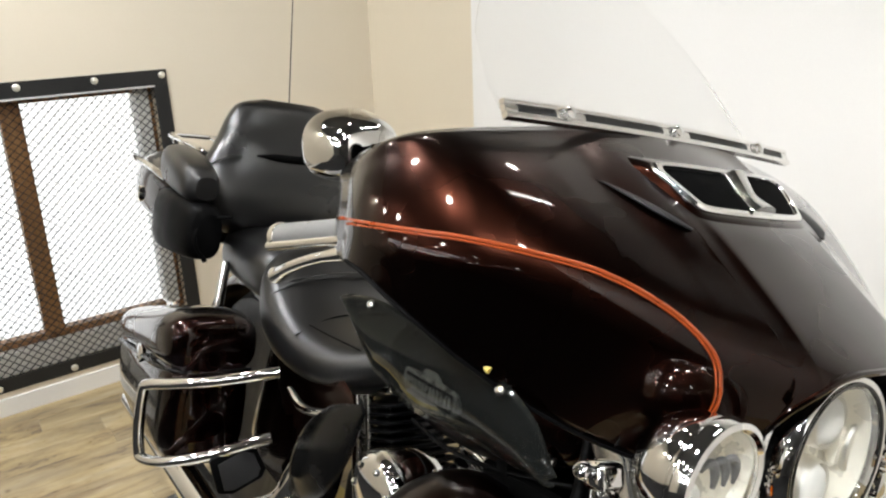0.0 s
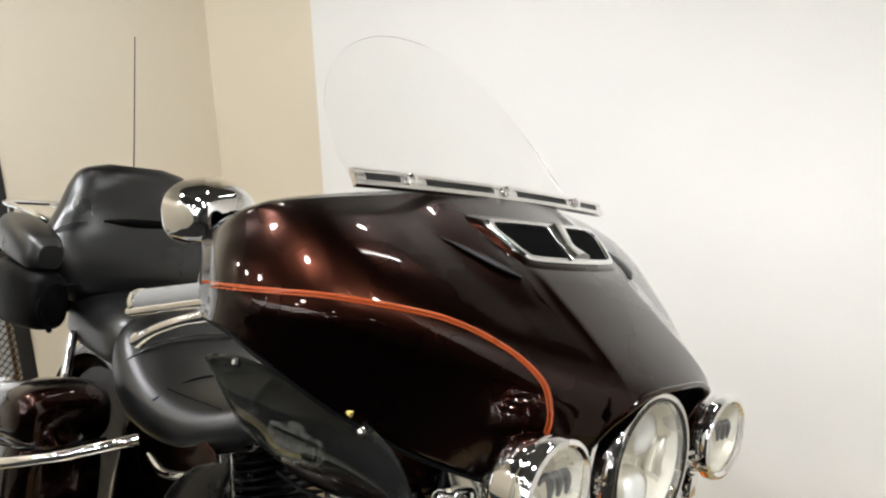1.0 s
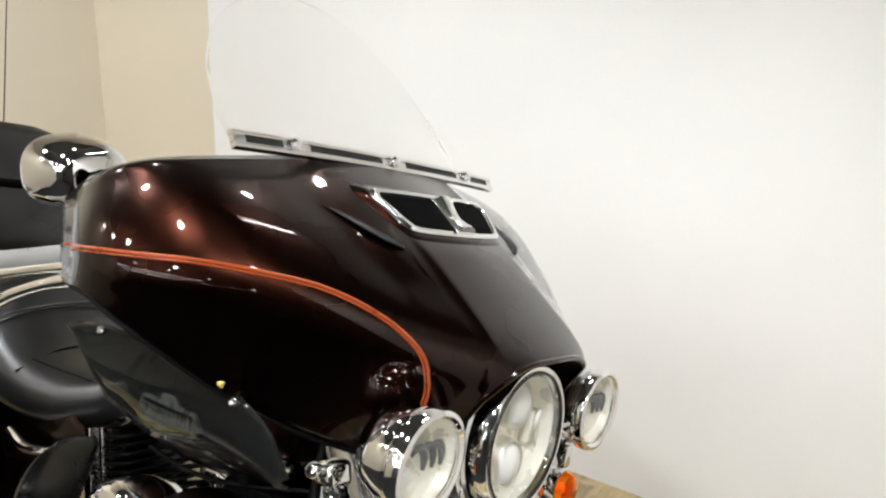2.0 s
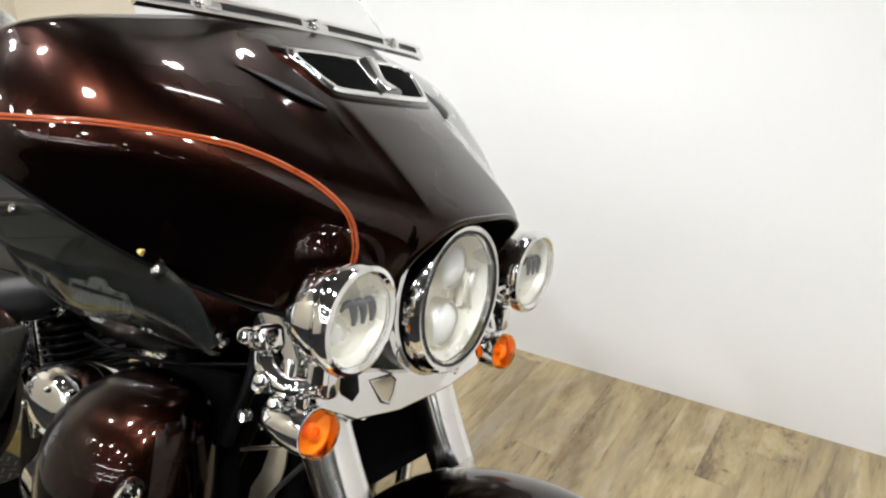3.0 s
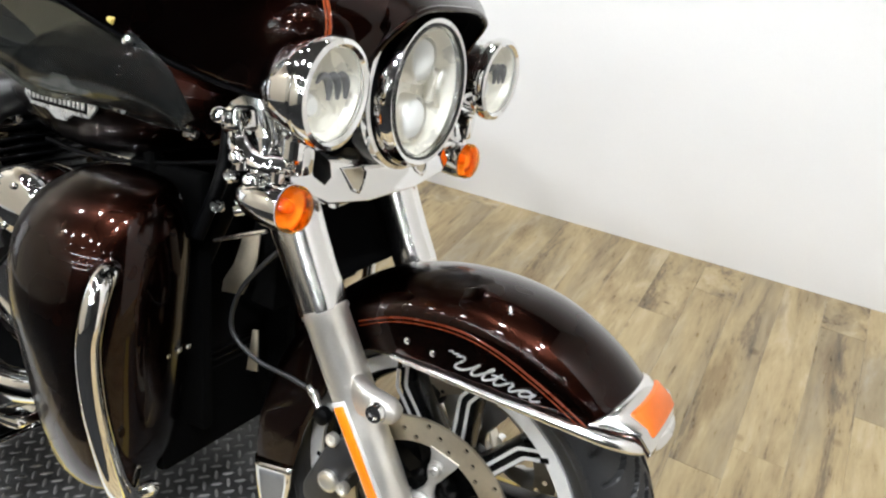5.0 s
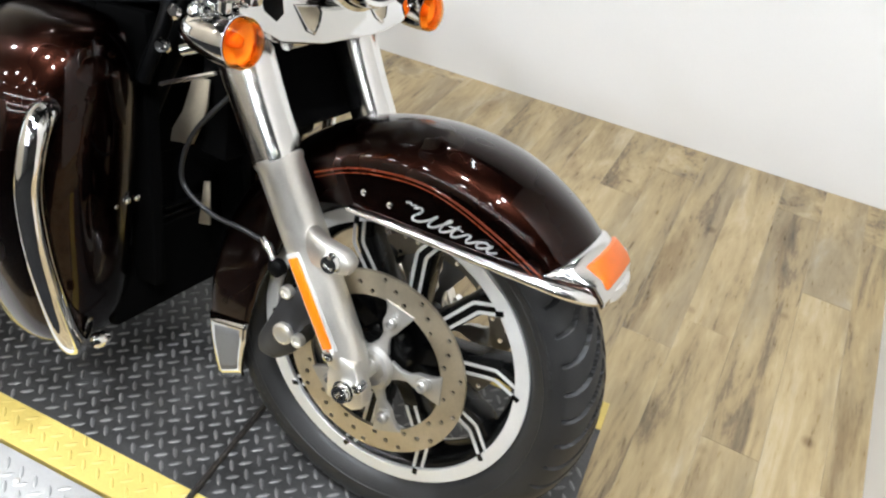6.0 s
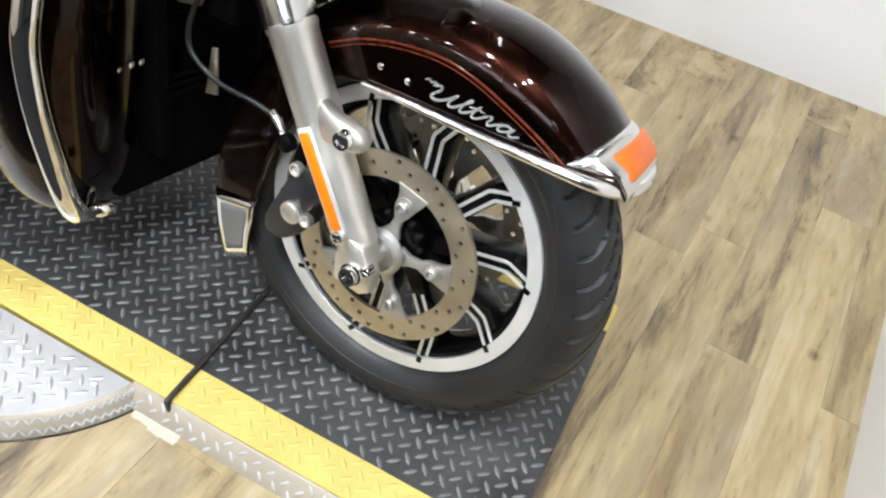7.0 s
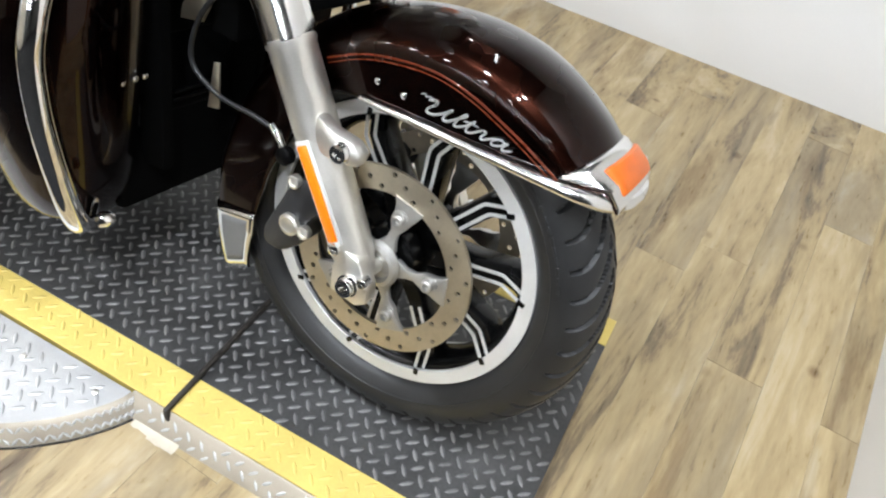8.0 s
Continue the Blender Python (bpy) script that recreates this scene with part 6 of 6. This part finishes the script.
rf = mesh_object("rear_fender", RF, grid_faces(40, 15), PAINT, bike, "dark brown rear fender")
thicken(rf, 0.004, -1)
tube("side_stand", [(-0.75, 0.16, 0.20), (-0.74, 0.22, 0.12), (-0.73, 0.292, 0.078)], 0.014, CHROME, bike, "chrome side stand", 14, 20)

# ---- lift deck ----
deck = thing("motorcycle_lift_deck", "black tread plate lift deck with a yellow border", "platform", pose(0, 0, 0, 0, 0, 5.29))
DX1, DX0 = 0.343, -1.87
Y_IN, Y_OUT, Y_FAR, Y_FAR2 = -0.154, -0.227, 0.313, 0.386
box("black_plate", (DX1 - DX0, Y_FAR - Y_IN, 0.026), ((DX1 + DX0) / 2, (Y_FAR + Y_IN) / 2, -0.013), MAT_BLACK, deck, "black painted tread plate", bevel=0.001, segments=1)
for y0, y1 in ((Y_OUT, Y_IN), (Y_FAR, Y_FAR2)):
    box("yellow_edge", (DX1 - DX0, y1 - y0 - 0.0006, 0.026), ((DX1 + DX0) / 2, (y0 + y1) / 2, -0.013), YELLOW, deck, "worn yellow painted border", bevel=0.001, segments=1)
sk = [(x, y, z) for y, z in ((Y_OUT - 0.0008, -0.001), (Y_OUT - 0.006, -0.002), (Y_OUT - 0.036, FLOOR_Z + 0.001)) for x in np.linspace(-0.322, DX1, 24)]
mesh_object("deck_skirt", sk, grid_faces(3, 24), SKIRT, deck, "sloping tread plate edge, the floor's tan reflection in its colour")


def tread_data(x0, x1, y0, y1, keep=None, step=0.0235, size=0.0128, h=0.0017, seed=3):
    """Raised lozenges on a lattice that lies aslant, each turned by a right angle from the next."""
    rnd = random.Random(seed)
    verts, faces = [], []
    slant = radians(40)
    c0, s0 = math.cos(slant), math.sin(slant)
    reach = int(((x1 - x0) + (y1 - y0)) / step) + 2
    for i in range(-reach, reach):
        for j in range(-reach, reach):
            cx, cy = (x0 + x1) / 2 + (i * c0 - j * s0) * step, (y0 + y1) / 2 + (i * s0 + j * c0) * step
            if not (x0 + 0.009 < cx < x1 - 0.009 and y0 + 0.007 < cy < y1 - 0.007):
                continue
            if keep and not keep(cx, cy):
                continue
            turn = slant + radians(90 * ((i + j) % 2) + rnd.uniform(-2, 2))
            ca, sa = math.cos(turn), math.sin(turn)
            b = len(verts)
            L, w = size, size * 0.27
            for px, py, pz in ((-L, 0, 0), (-L * 0.45, -w, 0), (L * 0.45, -w, 0), (L, 0, 0), (L * 0.45, w, 0), (-L * 0.45, w, 0), (-L * 0.55, 0, h), (-L * 0.35, -w * 0.45, h), (L * 0.35, -w * 0.45, h), (L * 0.55, 0, h), (L * 0.35, w * 0.45, h), (-L * 0.35, w * 0.45, h)):
                verts.append((cx + px * ca - py * sa, cy + px * sa + py * ca, pz))
            for k in range(6):
                faces.append((b + k, b + (k + 1) % 6, b + 6 + (k + 1) % 6, b + 6 + k))
            faces.append(tuple(b + 6 + k for k in range(6)))
    return verts, faces


v, q = tread_data(DX0, DX1, Y_IN, Y_FAR)
tagged(mesh_object("tread", v, q, TREAD_TOP, deck, "raised lozenges of the tread plate"), kind="stuff")
for y0, y1 in ((Y_OUT, Y_IN), (Y_FAR, Y_FAR2)):
    v, q = tread_data(DX0, DX1, y0 + 0.002, y1, seed=5)
    tagged(mesh_object("yellow_tread", v, q, YELLOW, deck, "raised lozenges of the yellow border"), kind="stuff")

SK_M = Matrix.Translation((0, Y_OUT - 0.021, -0.0155)) @ Matrix.Rotation(radians(-137 + 180), 4, "X")
v, q = tread_data(-0.31, DX1, -0.0205, 0.0205, None, 0.0200, 0.0095, 0.0012, 6)
v = [SK_M @ Vector(p) for p in v]
tagged(mesh_object("skirt_tread", v, q, PLATE, deck, "raised lozenges of the sloping edge"), kind="stuff")
# bright round-ended plate beside the deck
side_plate = thing("round_tread_plate", "bright silver tread plate with a rounded end", "platform", pose(0, 0, 0, 0, 0, 5.29))
out = [(-1.6, Y_OUT - 0.006), (-0.325, Y_OUT - 0.006)]
arc = catmull([(-0.325, -0.233), (-0.330, -0.252), (-0.352, -0.288), (-0.390, -0.333), (-0.454, -0.384), (-0.540, -0.425), (-0.640, -0.450), (-0.80, -0.46), (-1.6, -0.46)], 60)
outline = out + [tuple(p) for p in arc[1:]]
prism("plate", outline[::-1], 0.028, Matrix.Translation((0, 0, -0.029)), PLATE, side_plate, "bright tread plate", 0.0)


def in_plate(x, y):
    if y > Y_OUT - 0.02:
        return False
    lim = np.interp(x, [p[0] for p in arc[::-1]], [p[1] for p in arc[::-1]])
    return x < -0.345 and y > lim + 0.014


v, q = tread_data(-1.4, -0.30, -0.46, Y_OUT - 0.008, in_plate, 0.0235, 0.0130, 0.0016, 9)
tagged(mesh_object("plate_tread", v, q, PLATE, side_plate, "raised lozenges of the bright plate"), kind="stuff")
for x, y in ((-0.372, -0.264), (-0.52, -0.275)):
    lathe("plate_screw", [(0.0055, -0.002), (0.0055, 0.0012), (0.003, 0.0018)], ALLOY, side_plate, "", (x, y, 0.0), (0, 0, 1), 14)
tn = np.gradient(arc, axis=0)
nn = np.stack([-tn[:, 1], tn[:, 0]], 1) / np.linalg.norm(tn, axis=1)[:, None]
low = arc + nn * 0.030
low = low if low[20][1] < arc[20][1] else arc - nn * 0.030
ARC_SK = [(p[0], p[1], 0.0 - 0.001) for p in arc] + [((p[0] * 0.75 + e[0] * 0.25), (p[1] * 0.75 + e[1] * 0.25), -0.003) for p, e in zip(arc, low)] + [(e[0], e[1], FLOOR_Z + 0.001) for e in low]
mesh_object("plate_skirt", ARC_SK, grid_faces(3, len(arc)), SKIRT, side_plate, "sloping edge of the plate, the floor's tan reflection in its colour")
edge_v, edge_q = [], []
for k in range(3, 44):
    for f in (0.3, 0.75):
        i = k + (0.5 if f > 0.5 else 0.0)
        j = int(i)
        top_, foot_ = Vector((*arc[j], -0.001)), Vector((*low[j], FLOOR_Z + 0.001))
        along_ = (Vector((*arc[j + 1], -0.001)) - top_).normalized()
        across_ = (foot_ - top_).normalized()
        lift_ = along_.cross(across_) * (1 if along_.cross(across_).z > 0 else -1)
        c = top_ + (foot_ - top_) * f + along_ * 0.010 * (i - j) + lift_ * 0.0032
        turn = (along_ + across_ * (1 if k % 2 else -1)).normalized()
        wide_ = turn.cross(lift_)
        b = len(edge_v)
        edge_v += [c - turn * 0.0085, c - wide_ * 0.0026, c + turn * 0.0085, c + wide_ * 0.0026, c + lift_ * 0.0016]
        edge_q += [(b, b + 1, b + 4), (b + 1, b + 2, b + 4), (b + 2, b + 3, b + 4), (b + 3, b, b + 4)]
tagged(mesh_object("skirt_tread", edge_v, edge_q, PLATE, side_plate, "raised lozenges of the plate's sloping edge"), kind="stuff")
arc3 = [(p[0], p[1], FLOOR_Z + 0.001) for p in low[2:45]]
tube("joint_line", arc3, 0.0022, BLACK, side_plate, "dark line at the foot of the plate", 6)
# torn strips of clear tape over the skirt
for k, (x, y, a, w, l) in enumerate(((-0.232, -0.252, 12, 0.030, 0.055), (-0.275, -0.246, -18, 0.028, 0.042))):
    t = thing("tape_strip", "torn strip of clear tape at the deck's edge", "tape", pose(0, 0, 0, 0, 0, 5.29), "tape strips")
    rnd = random.Random(k)
    G = []
    for i in range(9):
        for j in range(5):
            px = x + (i / 8 - 0.5) * l + rnd.uniform(-0.0015, 0.0015)
            py = y - 0.012 + (j / 4 - 0.5) * w + rnd.uniform(-0.0015, 0.0015)
            G.append((px, py, FLOOR_Z + 0.0035 + rnd.uniform(0, 0.0008)))
    mesh_object("tape", G, grid_faces(9, 5), TAPE, t)

# black strap across the deck
strap = thing("black_strap", "black cord strap laid across the lift deck", "strap", pose(0, 0, 0, 0, 0, 5.29))
tube("cord", [(-0.249, 0.06, 0.0035), (-0.2495, -0.05, 0.0042), (-0.2495, -0.15, 0.0045), (-0.2500, -0.222, 0.0042), (-0.249, -0.233, 0.0), (-0.238, -0.238, -0.018), (-0.232, -0.240, -0.026)], 0.0055, CORD, strap, "", 10, 70)
# -- window in the west wall
win = thing("window_1", "window behind black expanded steel mesh, bright daylight outside", "window", Matrix.Translation((left_x(0.0), 0.0, 0.0)) @ Matrix.Rotation(LEFT_A, 4, "Z"), "", "structure")


FR_Z0, FR_Z1, FR_Y1, FR_Y0 = 0.062, 1.166, 0.220, -1.10
bw = 0.055
for nm, y0, y1, z0, z1 in (("top_bar", FR_Y0, FR_Y1, FR_Z1 - bw, FR_Z1), ("bottom_bar", FR_Y0, FR_Y1, FR_Z0, FR_Z0 + bw), ("side_bar", FR_Y1 - bw, FR_Y1, FR_Z0 + bw, FR_Z1 - bw), ("side_bar", FR_Y0, FR_Y0 + bw, FR_Z0 + bw, FR_Z1 - bw)):
    box(nm, (0.008, y1 - y0, z1 - z0), (0.0045, (y0 + y1) / 2, (z0 + z1) / 2), STEEL_BLACK, win, "black steel frame bar", bevel=0.0015, segments=1)
    if nm == "top_bar":
        box("frame_lip", (0.022, y1 - y0 - 2 * bw, 0.006), (0.010, (y0 + y1) / 2, z0 - 0.004), BRIGHT_ALLOY, win, "bare steel lip", bevel=0.001, segments=1)
for y in (0.200, -0.045, -0.30, -0.56, -0.82):
    for z in (FR_Z1 - 0.020, FR_Z0 + 0.020):
        lathe("frame_bolt", [(0.013, 0.0), (0.013, 0.003), (0.009, 0.006), (0.003, 0.0075)], ALLOY, win, "", (0.008, y, z), (1, 0, 0), 14)
for nm, y0, y1, z0, z1 in (("timber_jamb", 0.150, 0.170, 0.112, 1.112), ("timber_mullion", -0.362, -0.292, 0.200, 1.085), ("timber_sill", -1.05, 0.100, 0.200, 0.228), ("timber_head", -1.05, 0.100, 1.085, 1.112)):
    box(nm, (0.055, y1 - y0, z1 - z0), (-0.075, (y0 + y1) / 2, (z0 + z1) / 2), TIMBER, win, "brown stained timber frame", bevel=0.003, segments=1)
box("white_sill", (0.10, 1.14, 0.085), (-0.062, -0.475, 0.1555), WHITE, win, "white painted sill board", bevel=0.003, segments=1)
box("white_reveal", (0.09, 0.048, 0.885), (-0.070, 0.125, 0.6705), WHITE, win, "white painted reveal", bevel=0.002, segments=1)
PANE = glassy("window_glass", (0.98, 0.99, 1.0), 0.0, 1.45)
for y0, y1 in ((-0.292, 0.100), (-1.05, -0.362)):
    ob = box("pane", (0.006, y1 - y0, 0.857), (-0.085, (y0 + y1) / 2, 0.6565), PANE, win, "", bevel=0)
    ob.visible_shadow = False
# expanded mesh: slanting strands in a diamond weave
verts, faces = [], []
cw, ch = 0.0330, 0.0150
y0, y1, z0, z1 = FR_Y0 + bw - 0.01, FR_Y1 - bw + 0.01, FR_Z0 + bw - 0.01, FR_Z1 - bw + 0.01
nr, nc = int((z1 - z0) / ch), int((y1 - y0) / (cw / 2))
for i in range(nc):
    for j in range(nr):
        ya, yb = y0 + i * cw / 2, y0 + (i + 1) * cw / 2
        za = z0 + j * ch
        up = (i + j) % 2 == 0
        s0, s1 = (za, za + ch) if up else (za + ch, za)
        b = len(verts)
        t = 0.0018
        for x in (0.000, -0.004):
            verts += [(x, ya, s0 - t), (x, ya, s0 + t), (x, yb, s1 + t), (x, yb, s1 - t)]
        faces += [(b, b + 1, b + 2, b + 3), (b + 4, b + 7, b + 6, b + 5), (b, b + 3, b + 7, b + 4), (b + 1, b + 5, b + 6, b + 2)]
tagged(mesh_object("steel_mesh", verts, faces, STEEL_BLACK, win, "black expanded steel mesh", False), kind="stuff")
day = box("backdrop", (0.02, 3.2, 2.4), (-0.9, -0.45, 0.62), glowing("daylight", (0.96, 0.98, 1.0), 1.5), None, "", bevel=0)
day.matrix_world = win.matrix_world @ Matrix.Identity(4)
tagged(day, "plain overexposed daylight outside the window", "backdrop", "", "structure")
base = box("baseboard", (0.012, 3.2, 0.070), (0.006, -0.30, FLOOR_Z + 0.035), WHITE, None, "", bevel=0.002, segments=1)
base.matrix_world = win.matrix_world @ Matrix.Identity(4)
tagged(base, "low white painted baseboard under the window", "baseboard", "", "structure")

# ---- plank floor, one object a plank ----
floor = box("floor", (7.4, 10.6, 0.1), (0.5, -3.25, FLOOR_Z - 0.058), CONCRETE, None, "", bevel=0)
tagged(floor, "weathered tan and grey wood plank floor", "floor", "", "structure")
PW, PLEN = 0.118, 0.92
BACK_EDGE = -0.68
rnd = random.Random(11)
lengths = {}
for col in range(-27, 30):
    x = 0.491 - PW / 2 + PW * col
    if x < -3.1 or x > 4.0:
        continue
    start = -5.6 + rnd.uniform(0, PLEN)
    k = start
    while k < 1.75:
        a, b = k, k + PLEN
        k = b
        if x > 1.0 and b > -0.4:
            continue
        a = max(a, BACK_EDGE)
        if x > 1.0 or b < BACK_EDGE + 0.05:
            continue
        key = "plank"
        if key not in lengths:
            bm = box_bm((PW - 0.0004, PLEN - 0.0005, 0.008), (0, 0, 0), None, 0.0003, 1)
            ob = part("plank", bm, PLANK, floor, "", False)
            lengths[key] = ob.data
        else:
            ob = new("plank", lengths[key])
            ob.parent = floor
        wall_y = back_y(x) + 0.03
        if a > wall_y - 0.02:
            bpy.data.objects.remove(ob)
            continue
        cut = min(b, wall_y)
        short = (cut - a) / PLEN
        b = cut
        ob.matrix_local = Matrix.Translation((x - 0.02 * ((a + b) / 2 - 0.4), (a + b) / 2, FLOOR_Z - 0.004 + rnd.uniform(-0.0002, 0.0002))) @ Matrix.Rotation(radians(1.15), 4, "Z") @ Matrix.Diagonal((1, short, 1, 1))
# an unseen dark floor is added beyond the planks so the paint reflects dark
box("carpet", (7.2, BACK_EDGE - BACK_Y0, 0.008), (0.5, (BACK_EDGE + BACK_Y0) / 2, FLOOR_Z - 0.004), UNSEEN_FLOOR, floor, "unseen charcoal floor added to darken reflections", bevel=0.001, segments=1)
